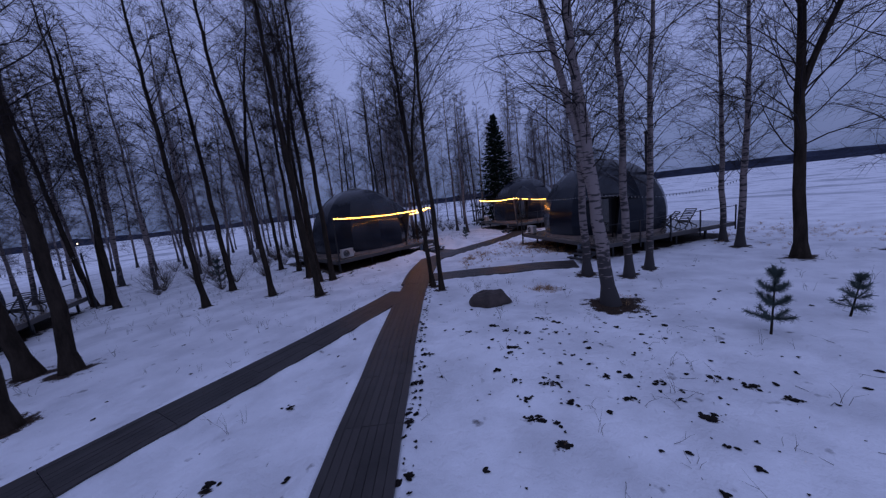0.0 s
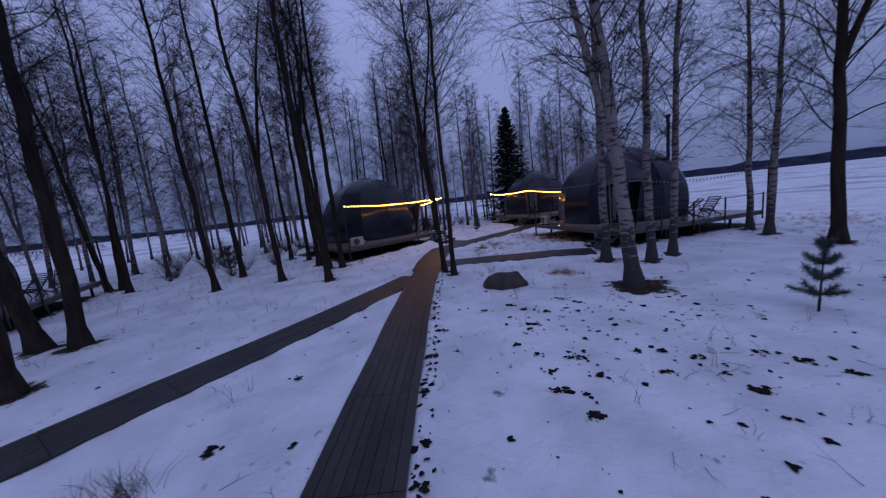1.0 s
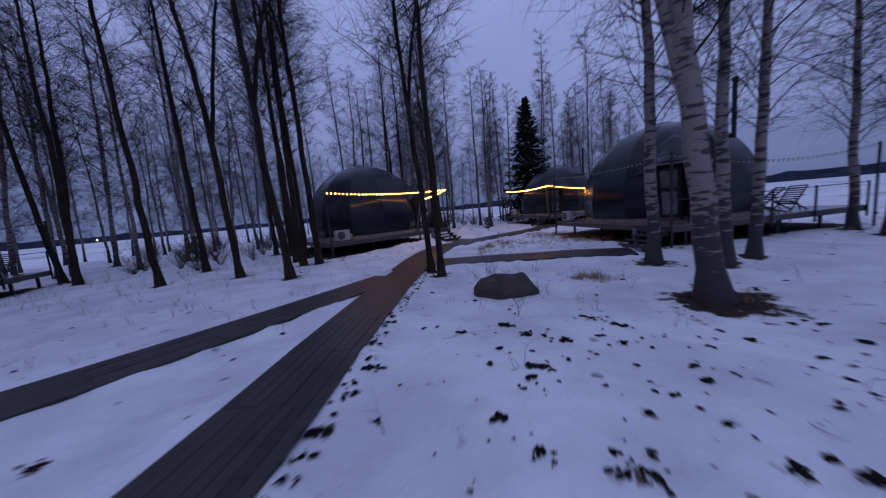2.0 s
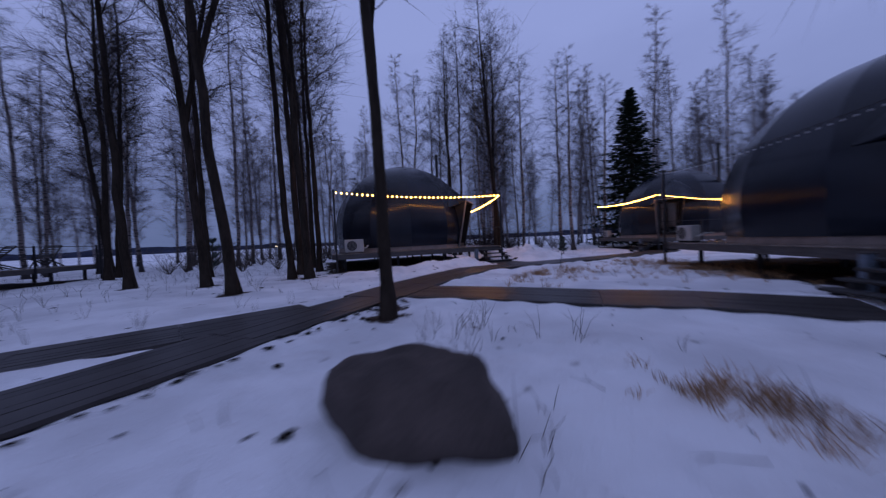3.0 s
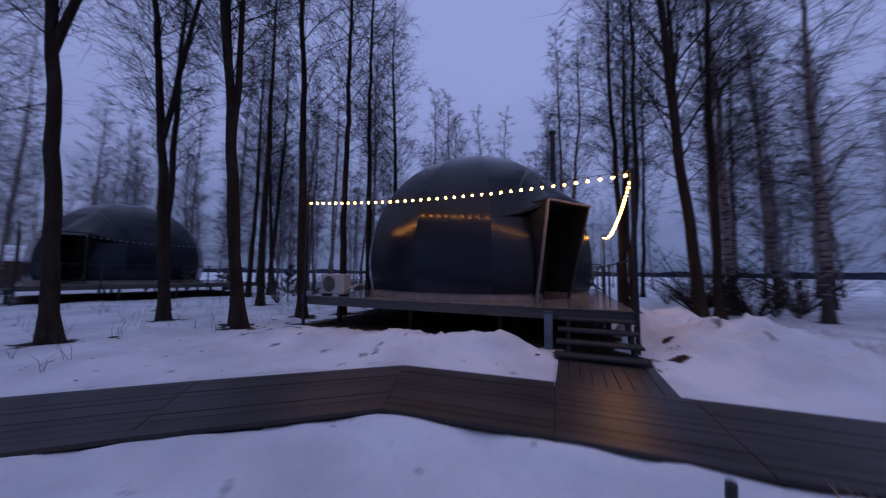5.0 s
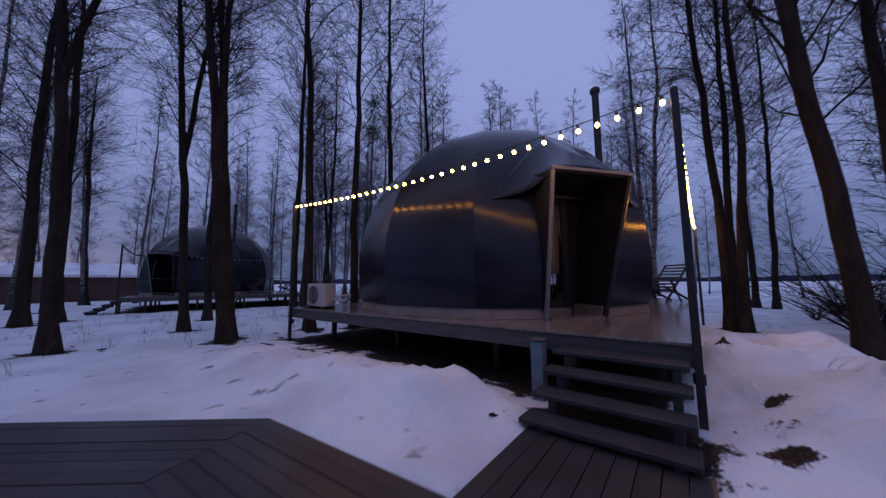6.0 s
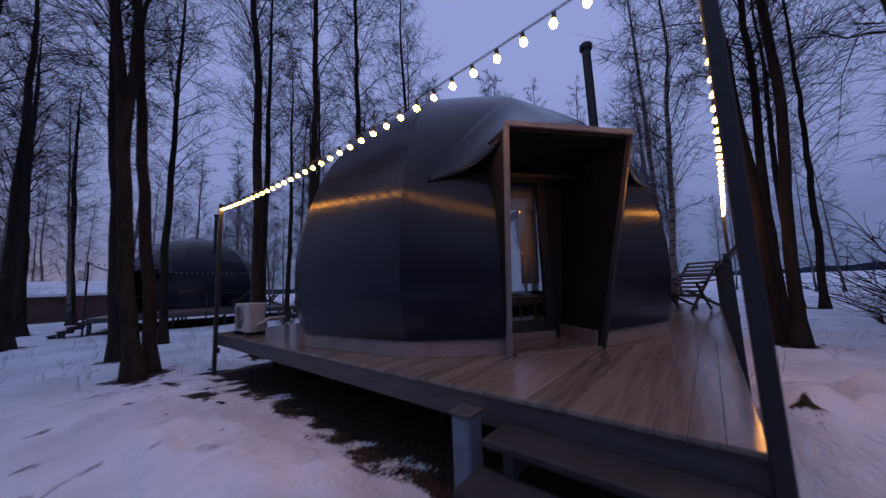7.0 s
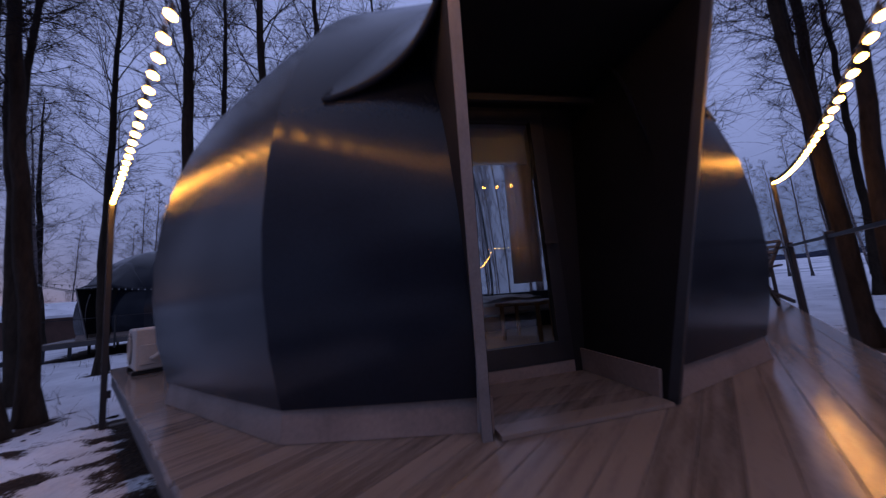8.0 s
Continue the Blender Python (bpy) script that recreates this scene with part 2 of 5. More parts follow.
def tube(bm, pts, radii, sides=8, cap=True):
    """A tapering tube along a line of points."""
    rings = []
    side = None
    for i, p in enumerate(pts):
        d = (pts[min(i + 1, len(pts) - 1)] - pts[max(i - 1, 0)]).normalized()
        if side is None:
            side = d.orthogonal().normalized()
        side = (side - d * side.dot(d)).normalized()
        up = d.cross(side)
        rings.append([bm.verts.new(p + (side * math.cos(k * math.tau / sides) + up * math.sin(k * math.tau / sides)) * radii[i]) for k in range(sides)])
    for a, b in zip(rings, rings[1:]):
        for k in range(sides):
            bm.faces.new((a[k], a[(k + 1) % sides], b[(k + 1) % sides], b[k]))
    if cap:
        bm.faces.new(rings[-1])
        bm.faces.new(rings[0][::-1])
    return bm


def cyl(bm, a, b, r, sides=12):
    return tube(bm, [Vector(a), Vector(b)], [r, r], sides)


# ---- ground ----


def smooth01(t):
    t = max(0.0, min(1.0, t))
    return t * t * (3 - 2 * t)


BANKS = [(-3.5, 17.0, 0.20, 0.8), (-2.8, 18.3, 0.30, 0.75), (-2.15, 19.5, 0.34, 0.7), (-1.95, 20.25, 0.26, 0.45), (-4.3, 15.8, 0.10, 0.8),
         (-1.9, 24.0, 0.32, 0.75), (-0.9, 23.6, 0.32, 0.70), (-2.7, 23.6, 0.48, 0.5), (-2.9, 24.85, 0.45, 0.75), (0.1, 24.2, 0.35, 1.0), (-1.2, 24.9, 0.42, 1.0), (-3.9, 25.6, 0.45, 0.8)]
DECKS = [(-5.9, 15.75, 57.5, 1.0), (5.1, 22.1, -60, 0.95), (0.35, 35.8, -56, 0.96), (-17.4, -1.6, 43, 0.97)]
MAIN = [(4.75, -4.0), (4.0, -1.0), (3.16, 1.9), (2.67, 3.55), (2.27, 5.05), (1.9, 6.3), (1.55, 7.6), (0.98, 9.8), (0.62, 11.3), (0.32, 12.7)]
MAIN_END = [(0.36, 12.5), (-0.08, 14.3), (-0.34, 15.9), (-0.61, 18.2), (0.27, 19.83), (1.0, 21.05), (2.27, 23.25), (3.3, 25.0), (4.2, 27.0), (4.9, 29.3)]
SIDE = [(-3.0, -2.2), (-2.5, 0.2), (-2.1, 1.8), (-1.72, 3.3), (-1.22, 5.0), (-0.82, 6.5), (-0.48, 8.0), (-0.16, 9.5), (0.16, 11.3)]
SPUR = [(0.45, 13.5), (2.8, 14.13), (4.4, 14.4), (5.8, 14.82), (7.6, 14.85)]
LAND = [(0.1, 20.7), (-1.05, 21.42)]
WAYS = [(MAIN, 1.14), (MAIN_END, 1.42), (SIDE, 1.20), (SPUR, 1.47), (LAND, 1.33)]
FEET = []
PATCHES = [(5.06, 5.13), (5.95, 4.65), (5.47, 4.15), (5.75, 3.6), (3.07, 4.97), (3.3, 3.75), (0.73, 3.86), (0.8, 2.14), (6.73, 5.45), (7.62, 5.32), (8.96, 5.3), (9.29, 4.97), (4.97, 6.53), (5.73, 5.18), (8.63, 5.54), (6.95, 4.78), (7.97, 4.41), (4.36, 7.83), (4.72, 7.51), (4.92, 6.51), (5.73, 8.31), (6.05, 8.1), (2.92, 6.07), (5.25, 7.38), (2.98, 5.54)]
SPOTS = [(3.3, 11.7, 0.7, 0.38), (2.6, 11.3, 0.35, 0.45), (3.9, 12.2, 0.5, 0.25), (-1.7, 23.3, 0.15, 0.9), (-2.95, 24.15, 0.09, 0.95), (-2.6, 23.5, 0.12, 0.8), (7.85, 9.35, 1.0, 1.0), (8.4, 9.2, 0.55, 0.75), (-0.95, 22.7, 0.2, 0.8), (-1.35, 22.9, 0.2, 0.6), (-1.43, 21.67, 0.85, 1.1), (-5.0, 15.6, 0.7, 0.6), (-4.2, 16.9, 0.7, 0.65), (-4.6, 15.2, 0.8, 0.5), (-5.3, 14.2, 0.9, 0.42), (-3.8, 16.5, 0.6, 0.45), (-6.3, 12.9, 0.7, 0.36), (-3.2, 17.8, 0.5, 0.4), (6.0, 20.4, 0.9, 0.75), (6.4, 18.9, 0.6, 0.6), (0.38, 1.44, 0.25, 0.5), (2.0, 18.2, 0.5, 0.25), (2.8, 19.5, 0.6, 0.25), (7.0, 6.5, 2.6, 0.16), (6.2, 8.6, 1.4, 0.2), (17, 17.5, 3.0, 0.3), (20, 22, 4, 0.3)]


def way_gap(x, y):
    """How far a place lies outside the nearest boardwalk's edge."""
    best = 9.0
    for line, w in WAYS:
        for (ax, ay), (bx, by) in zip(line, line[1:]):
            dx, dy = bx - ax, by - ay
            t = max(0.0, min(1.0, ((x - ax) * dx + (y - ay) * dy) / (dx * dx + dy * dy)))
            best = min(best, math.hypot(x - ax - t * dx, y - ay - t * dy) - w / 2)
    return best


def bare(x, y):
    """How far the snow has gone, from 0 to about 1: under decks, round tree feet, in trodden spots."""
    v = 0.0
    for ax, ay, az, s in DECKS:
        c, sn = math.cos(radians(az)), math.sin(radians(az))
        a, b = ((x - ax) * c + (y - ay) * sn) / s, ((y - ay) * c - (x - ax) * sn) / s
        inside = min(a + 0.4, 7.9 - a, b + 0.25, 9.5 - b)
        v = max(v, 0.45 + inside * 0.9)
    for fx, fy, fr in FEET:
        d = math.hypot(x - fx, y - fy)
        if d < fr * 4:
            v = max(v, 0.95 - 0.5 * d / fr)
    for sx, sy, r, k in SPOTS:
        d = math.hypot(x - sx, y - sy)
        if d < r * 2:
            v = max(v, k * math.exp(-(d / r) ** 2))
    for sx, sy in PATCHES:
        d = math.hypot((x - sx) * 0.8, y - sy)
        if d < 0.3:
            v = max(v, 0.9 * math.exp(-(d / 0.09) ** 2))
    return max(0.0, min(1.2, v))


def ground_z(x, y):
    z = 0.05 * noise.noise(Vector((x * 0.35, y * 0.35, 0))) + 0.035 * noise.noise(Vector((x * 1.3, y * 1.3, 3))) + 0.022 * noise.noise(Vector((x * 3.2, y * 3.2, 8)))
    near = max(0.0, 1 - math.hypot(x, y - 14) / 40)
    for bx, by, h, r in BANKS:
        d2 = ((x - bx) ** 2 + (y - by) ** 2) / (r * r)
        if d2 < 9:
            z += h * math.exp(-d2) * (1 + 0.5 * noise.noise(Vector((x * 2.7, y * 2.7, 9))) + 0.35 * noise.noise(Vector((x * 5.5, y * 5.5, 5))))
    if abs(x) < 13 and -2 < y < 30:
        g = way_gap(x, y)
        if g < 0.5:
            lap = 0.06 * math.exp(-((g - 0.14) / 0.16) ** 2) * (1.0 + 1.3 * noise.noise(Vector((x * 2.2, y * 2.2, 21))))
            z = z * smooth01((g + 0.25) / 0.6) + lap + 0.01 - (0.06 if g < -0.12 else 0)
    return z * (0.3 + 0.7 * min(1, near * 3)) - 0.9 * smooth01((math.hypot(x, y - 14) - 34) / 30)


def ground():
    bm = bmesh.new()
    cx, cy = 0.0, 14.0
    coords = [0.0]
    step = 0.125
    while coords[-1] < 4000:
        if coords[-1] > 12:
            step *= 1.13
        coords.append(coords[-1] + step)
    axis = [-c for c in coords[:0:-1]] + coords
    grid = [[bm.verts.new((cx + x, cy + y, ground_z(cx + x, cy + y))) for x in axis] for y in axis]
    for j in range(len(axis) - 1):
        for i in range(len(axis) - 1):
            bm.faces.new((grid[j][i], grid[j][i + 1], grid[j + 1][i + 1], grid[j + 1][i]))
    soil = [bare(v.co.x, v.co.y) if abs(v.co.x) < 35 and abs(v.co.y - 14) < 35 else 0.0 for v in bm.verts]
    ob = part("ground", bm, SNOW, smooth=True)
    ob.data.attributes.new("bare", "FLOAT", "POINT").data.foreach_set("value", soil)
    tagged(ob, "thin uneven snow over grass running out to a frozen lake", "ground", kind="structure")


def far_shore():
    bm = bmesh.new()
    n = 260
    for ring, (dist, hh) in enumerate(((620, 7), (900, 15))):
        lo, hi = [], []
        for k in range(n):
            a = k * math.tau / n
            h = hh * (0.55 + 0.8 * abs(noise.noise(Vector((math.cos(a) * 3, math.sin(a) * 3, ring * 7)))) + 0.35 * noise.noise(Vector((math.cos(a) * 25, math.sin(a) * 25, ring))))
            lo.append(bm.verts.new((dist * math.cos(a), dist * math.sin(a), -1.2)))
            hi.append((bm.verts.new((dist * math.cos(a), dist * math.sin(a), h - 1)), bm.verts.new(((dist + 90) * math.cos(a), (dist + 90) * math.sin(a), h * 0.9 - 1))))
        for k in range(n):
            j = (k + 1) % n
            bm.faces.new((lo[k], hi[k][0], hi[j][0], lo[j]))
            bm.faces.new((hi[k][0], hi[k][1], hi[j][1], hi[j][0]))
    tagged(part("backdrop", bm, HAZED_FOREST), "dark wooded far shore beyond the frozen lake", "far shore", kind="structure")


far_shore()

# ---- dome sites: deck, dome, stairs, poles and lights ----
DZ = 0.8
CEN = Vector((3.82, 3.55, 0))
AX = radians(-37.5)
UAX, VAX = Vector((math.cos(AX), math.sin(AX), 0)), Vector((-math.sin(AX), math.cos(AX), 0))
L1, L2 = 8.0, 9.3
NG = 12


def porch_pt(u, v, z):
    return CEN + UAX * u + VAX * v + Vector((0, 0, DZ + z))


def shell_r(z):
    if z < 1.0:
        return 3.62 - 0.16 * (1 - z) ** 2
    return 3.62 * math.sqrt(max(0.0, 1 - ((z - 1.0) / 3.50) ** 2))


def shell_pt(ang, z, grow=0.0):
    """A point of the faceted dome, at an angle from the porch's axis."""
    seg = math.tau / NG
    k = math.floor(ang / seg)
    f = ang / seg - k
    r = shell_r(z) + grow
    a, b = k * seg, (k + 1) * seg
    p = Vector((math.cos(a), math.sin(a), 0)) * (1 - f) + Vector((math.cos(b), math.sin(b), 0)) * f
    bulge = 1 + 0.005 * math.sin(math.pi * f)
    return porch_pt(p.x * r * bulge, p.y * r * bulge + 0.15, z)


LEVELS = [0.18, 0.5, 0.85, 1.2, 1.6, 2.0, 2.35, 2.7, 3.05, 3.4, 3.66, 3.88, 4.07, 4.23, 4.36, 4.45]


def gore(k, opening, glazed=0):
    """One panel of the shell; glazed 1: with a window's opening, 2: the window's pane alone."""
    bm = bmesh.new()
    cols = 10 if opening else 4
    seg = math.tau / NG
    rows = []
    for z in LEVELS:
        rows.append([bm.verts.new(shell_pt(k * seg + seg * (i / cols) * 0.99999 + 1e-6, z)) for i in range(cols + 1)])
    for j in range(len(LEVELS) - 1):
        for i in range(cols):
            if opening:
                c = (rows[j][i].co + rows[j + 1][i + 1].co) / 2 - CEN
                if -0.57 < c.dot(VAX) < 0.68 and LEVELS[j + 1] < 2.6:
                    continue
            in_window = 1 <= j < 12
            if glazed and in_window == (glazed == 1):
                continue
            bm.faces.new((rows[j][i], rows[j][i + 1], rows[j + 1][i + 1], rows[j + 1][i]))
    loose = [v for v in bm.verts if not v.link_faces]
    bmesh.ops.delete(bm, geom=loose, context="VERTS")
    return bm


def bezier(a, b, c, t):
    return a * (1 - t) ** 2 + b * 2 * t * (1 - t) + c * t * t


def hood_front(s):
    """The hood's lower edge, from one tip on the shell over the straight brow to the other tip."""
    cl, cr = porch_pt(3.87, -0.62, 2.34), porch_pt(3.87, 0.83, 2.34)
    if s < 0.36:
        return bezier(shell_pt(radians(-25), 2.0, 0.03), shell_pt(radians(-14), 2.06, 0.05), cl, s / 0.36)
    if s > 0.64:
        return bezier(cr, shell_pt(radians(19), 2.12, 0.06), shell_pt(radians(31), 2.0, 0.03), (s - 0.64) / 0.36)
    return cl.lerp(cr, (s - 0.36) / 0.28)


def hood():
    bm = bmesh.new()
    rows = []
    n, m = 40, 8
    for j in range(m + 1):
        t = j / m
        row = []
        for i in range(n + 1):
            s = i / n
            f = hood_front(s)
            top = 2.02 + 1.62 * (1 - abs(2 * s - 1) ** 1.6)
            k = shell_pt(radians(-25 + 56 * s), top, 0.02)
            down = (shell_pt(radians(-25 + 56 * s), top - 0.04, 0.02) - k).normalized()
            row.append(bm.verts.new(bezier(k, k + down * (f - k).length * 0.5, f, t)))
        rows.append(row)
    for j in range(m):
        for i in range(n):
            bm.faces.new((rows[j][i], rows[j + 1][i], rows[j + 1][i + 1], rows[j][i + 1]))
    bmesh.ops.remove_doubles(bm, verts=bm.verts[:], dist=0.002)
    return bm


def slab(bm, pts, off):
    """A flat panel of that outline, off thick."""
    a = [bm.verts.new(p) for p in pts]
    b = [bm.verts.new(p + off) for p in pts]
    bm.faces.new(a[::-1])
    bm.faces.new(b)
    n = len(pts)
    for i in range(n):
        bm.faces.new((a[i], a[(i + 1) % n], b[(i + 1) % n], b[i]))
    return bm


def build_dome(m, windows):
    dome = thing("dome_cabin", m, "dark faceted dome cabin with hooded porch on a raised deck", "cabin", "dome cabins by the lake")
    for k in range(NG):
        p = part("panel", gore(k, k in (0, NG - 1), 1 if k in windows else 0), SHELL, dome, smooth=True)
        if k in windows:
            g = part("pane", gore(k, False, 2), GLASS, p, "curved window pane facing the lake", smooth=True)
            g.visible_shadow = False
            for a in (k, k + 1):
                bm = bmesh.new()
                tube(bm, [shell_pt(a * math.tau / NG + 1e-5, z, -0.01) for z in LEVELS[1:13]], [0.03] * 12, 6)
                part("window_bar", bm, BLACK, p)
    bm = bmesh.new()
    tube(bm, [porch_pt(0, 0.15, 4.40), porch_pt(0, 0.15, 4.51), porch_pt(0, 0.15, 4.54)], [0.46, 0.44, 0.30], 20)
    part("cap", bm, BLACK, dome, "round dark roof cap")
    bm = bmesh.new()
    pts = [porch_pt(0, 0.15, z) for z in (0.16, 1.0, 2.2, 3.1, 3.75, 4.1)]
    tube(bm, pts, [3.24, 3.34, 3.10, 2.60, 1.95, 1.25], 24, cap=False)
    for f in bm.faces[:]:
        c = f.calc_center_median() - CEN
        if c.dot(UAX) > 2.2 and abs(c.dot(VAX)) < 1.1 and c.z < DZ + 2.9:
            bm.faces.remove(f)
    for f in bm.faces[:]:
        c = f.calc_center_median() - CEN
        if windows and c.dot(UAX) < 0 and math.atan2(c.dot(VAX), c.dot(UAX)) % math.tau > radians(112) and math.atan2(c.dot(VAX), c.dot(UAX)) % math.tau < radians(218):
            bm.faces.remove(f)
    part("lining", bm, INNER, dome, "pale inner lining")
    h = part("hood", hood(), SHELL, dome, "swept hood over the porch", smooth=True)
    so = h.modifiers.new("thick", "SOLIDIFY")
    so.thickness, so.offset = 0.04, -1
    bm = bmesh.new()
    bar(bm, porch_pt(3.885, -0.64, 2.335), porch_pt(3.885, 0.85, 2.335), 0.035, 0.05)
    part("brow_trim", bm, TRIM, dome, "pale metal edge of the hood")
    # porch: side walls, soffit, door wall
    for vb, vt, off in ((-0.55, -0.63, 0.035), (0.58, 0.82, -0.035)):
        bm = bmesh.new()
        slab(bm, [porch_pt(2.45, vb, 0.0), porch_pt(3.40, vb, 0.0), porch_pt(3.86, vt, 2.32), porch_pt(2.3, vt, 2.52)], VAX * off)
        part("porch_wall", bm, PORCH, dome, "black porch side panel")
        bm = bmesh.new()
        bar(bm, porch_pt(3.41, vb, 0), porch_pt(3.865, vt, 2.32), 0.05, 0.05)
        part("porch_post", bm, TRIM if vb < 0 else BLACK, dome)
        bm = bmesh.new()
        s = -1 if vb < 0 else 1
        slab(bm, [porch_pt(2.62, vb - s * 0.036, 0.004), porch_pt(3.37, vb - s * 0.036, 0.004), porch_pt(3.40, vb - s * 0.036, 0.19), porch_pt(2.62, vb - s * 0.036, 0.19)], VAX * (-s * 0.02))
        part("porch_plinth", bm, PLINTH, dome, "pale board along the porch wall")
    bm = bmesh.new()
    slab(bm, [porch_pt(2.45, -0.57, 2.26), porch_pt(3.84, -0.59, 2.29), porch_pt(3.84, 0.80, 2.29), porch_pt(2.45, 0.80, 2.26)], Vector((0, 0, 0.03)))
    part("soffit", bm, PORCH, dome)
    bm = bmesh.new()
    bar(bm, porch_pt(2.95, -0.54, 2.16), porch_pt(2.95, 0.76, 2.16), 0.04, 0.05)
    part("crossbar", bm, BLACK, dome)
    bm = bmesh.new()
    for v0, v1, z0, z1 in ((-0.57, -0.49, 0, 2.3), (0.45, 0.8, 0, 2.3), (-0.49, 0.45, 2.22, 2.3)):
        slab(bm, [porch_pt(2.60, v0, z0), porch_pt(2.60, v1, z0), porch_pt(2.60, v1, z1), porch_pt(2.60, v0, z1)], UAX * 0.06)
    part("door_wall", bm, PORCH, dome)
    bm = bmesh.new()
    bar(bm, porch_pt(2.63, -0.49, 0.06), porch_pt(2.63, 0.45, 0.06), 0.10, 0.11)
    part("threshold", bm, PLINTH, dome, "pale threshold board")
    door = bmesh.new()
    for v0, v1, z0, z1 in ((-0.485, -0.41, 0.12, 2.215), (0.33, 0.445, 0.12, 2.215), (-0.41, 0.33, 0.12, 0.27), (-0.41, 0.33, 2.13, 2.215)):
        slab(door, [porch_pt(2.62, v0, z0), porch_pt(2.62, v1, z0), porch_pt(2.62, v1, z1), porch_pt(2.62, v0, z1)], UAX * 0.07)
    d = part("door", door, BLACK, dome, "black framed glazed door")
    bm = bmesh.new()
    slab(bm, [porch_pt(2.65, -0.41, 0.27), porch_pt(2.65, 0.33, 0.27), porch_pt(2.65, 0.33, 2.13), porch_pt(2.65, -0.41, 2.13)], UAX * 0.012)
    g = part("pane", bm, GLASS, d, "clear door glass with reflections")
    g.visible_shadow = False
    bm = bmesh.new()
    cyl(bm, porch_pt(2.69, 0.39, 1.06), porch_pt(2.76, 0.39, 1.06), 0.012, 8)
    bar(bm, porch_pt(2.755, 0.40, 1.06), porch_pt(2.755, 0.28, 1.06), 0.02, 0.02)
    part("handle", bm, BLACK, d)
    for i in range(6):
        bm = bmesh.new()
        u = 2.68 + 0.131 * i
        slab(bm, [porch_pt(u, -0.49, 0.004), porch_pt(u + 0.127, -0.49, 0.004), porch_pt(u + 0.127, 0.53, 0.004), porch_pt(u, 0.53, 0.004)], Vector((0, 0, 0.022)))
        part("porch_board", bm, DECK, dome, "worn board of the raised porch floor")
    # plinth boards round the foot
    seg = math.tau / NG
    for k in range(NG):
        a0, a1 = k * seg, (k + 1) * seg
        p0, p1 = shell_pt(a0 + 1e-5, 0.0, 0.06), shell_pt(a1 - 1e-5, 0.0, 0.06)
        if k == 0:
            p0 = p0.lerp(p1, 0.25)
        if k == NG - 1:
            p1 = p1.lerp(p0, 0.39)
        bm = bmesh.new()
        inn = (CEN + Vector((0, 0, DZ)) - (p0 + p1) / 2).normalized() * 0.05
        slab(bm, [p0 + Vector((0, 0, 0.003)), p1 + Vector((0, 0, 0.003)), p1 + Vector((0, 0, 0.19)) + inn * 0.6, p0 + Vector((0, 0, 0.19)) + inn * 0.6], inn)
        part("plinth_board", bm, PLINTH, dome, "pale skirting board")
    # bent strip where the shell meets the porch
    for v, zt in ((-0.56, 2.05),):
        bm = bmesh.new()
        zs = [0.02 + zt * i / 10 for i in range(11)]
        tube(bm, [porch_pt(math.sqrt(max(0.1, (shell_r(z) * 0.985) ** 2 - (v - 0.15) ** 2)) + 0.02, v, z) for z in zs], [0.022] * 11, 6)
        part("edge_strip", bm, TRIM, dome, "pale metal edge strip")
    return dome


def build_chimney(m):
    ob = thing("stove_chimney", m, "black round stove pipe through the dome roof", "chimney", "stove chimneys")
    bm = bmesh.new()
    a = Vector((6.43, 4.62, 0))
    cyl(bm, a + Vector((0, 0, DZ + 2.95)), a + Vector((0, 0, 6.35)), 0.085, 14)
    part("pipe", bm, BLACK, ob)
    bm = bmesh.new()
    tube(bm, [a + Vector((0, 0, z)) for z in (6.30, 6.33, 6.42, 6.47)], [0.10, 0.125, 0.125, 0.07], 14)
    part("cowl", bm, BLACK, ob)
    bm = bmesh.new()
    tube(bm, [a + Vector((0, 0, z)) for z in (DZ + 2.78, DZ + 3.0, DZ + 3.12)], [0.26, 0.16, 0.09], 14)
    part("flashing", bm, BLACK, ob)
    return ob


PLANK = {}


def build_deck(m):
    deck = thing("deck", m, "raised weathered timber deck with wet boards", "deck", "dome decks")
    bm = bmesh.new()
    box(bm, (0, 0.012, DZ - 0.24), (L1, 0.055, DZ - 0.032))
    part("fascia", bm, FASCIA, deck, "grey fascia board")
    bm = bmesh.new()
    box(bm, (0, L2 - 0.055, DZ - 0.24), (L1, L2 - 0.012, DZ - 0.032))
    part("fascia", bm, FASCIA, deck)
    for x in (0.012, L1 - 0.055):
        part("fascia", boxed((x, 0.06, DZ - 0.24), (x + 0.043, L2 - 0.06, DZ - 0.032)), FASCIA, deck)
    for b in (0.9, 3.0, 5.2, 7.4, 8.9):
        part("joist", boxed((0.07, b, DZ - 0.22), (L1 - 0.07, b + 0.06, DZ - 0.034)), FASCIA, deck)
        for a in (0.5, 2.9, 5.3, 7.6):
            part("post", boxed((a, b - 0.02, -0.6), (a + 0.1, b + 0.08, DZ - 0.225), 0.006), BLACK, deck)
    if "me" not in PLANK:
        PLANK["me"] = part("plank", boxed((0.001, 0, -0.03), (0.1415, L2, 0), 0.0018), DECK, deck).data
        bpy.data.objects.remove(deck.children[-1])
    n = int(L1 / 0.1425)
    for i in range(n):
        share("plank", PLANK["me"], deck, pose(i * L1 / n, -0.02 + 0.01 * random.random(), DZ))
    return deck


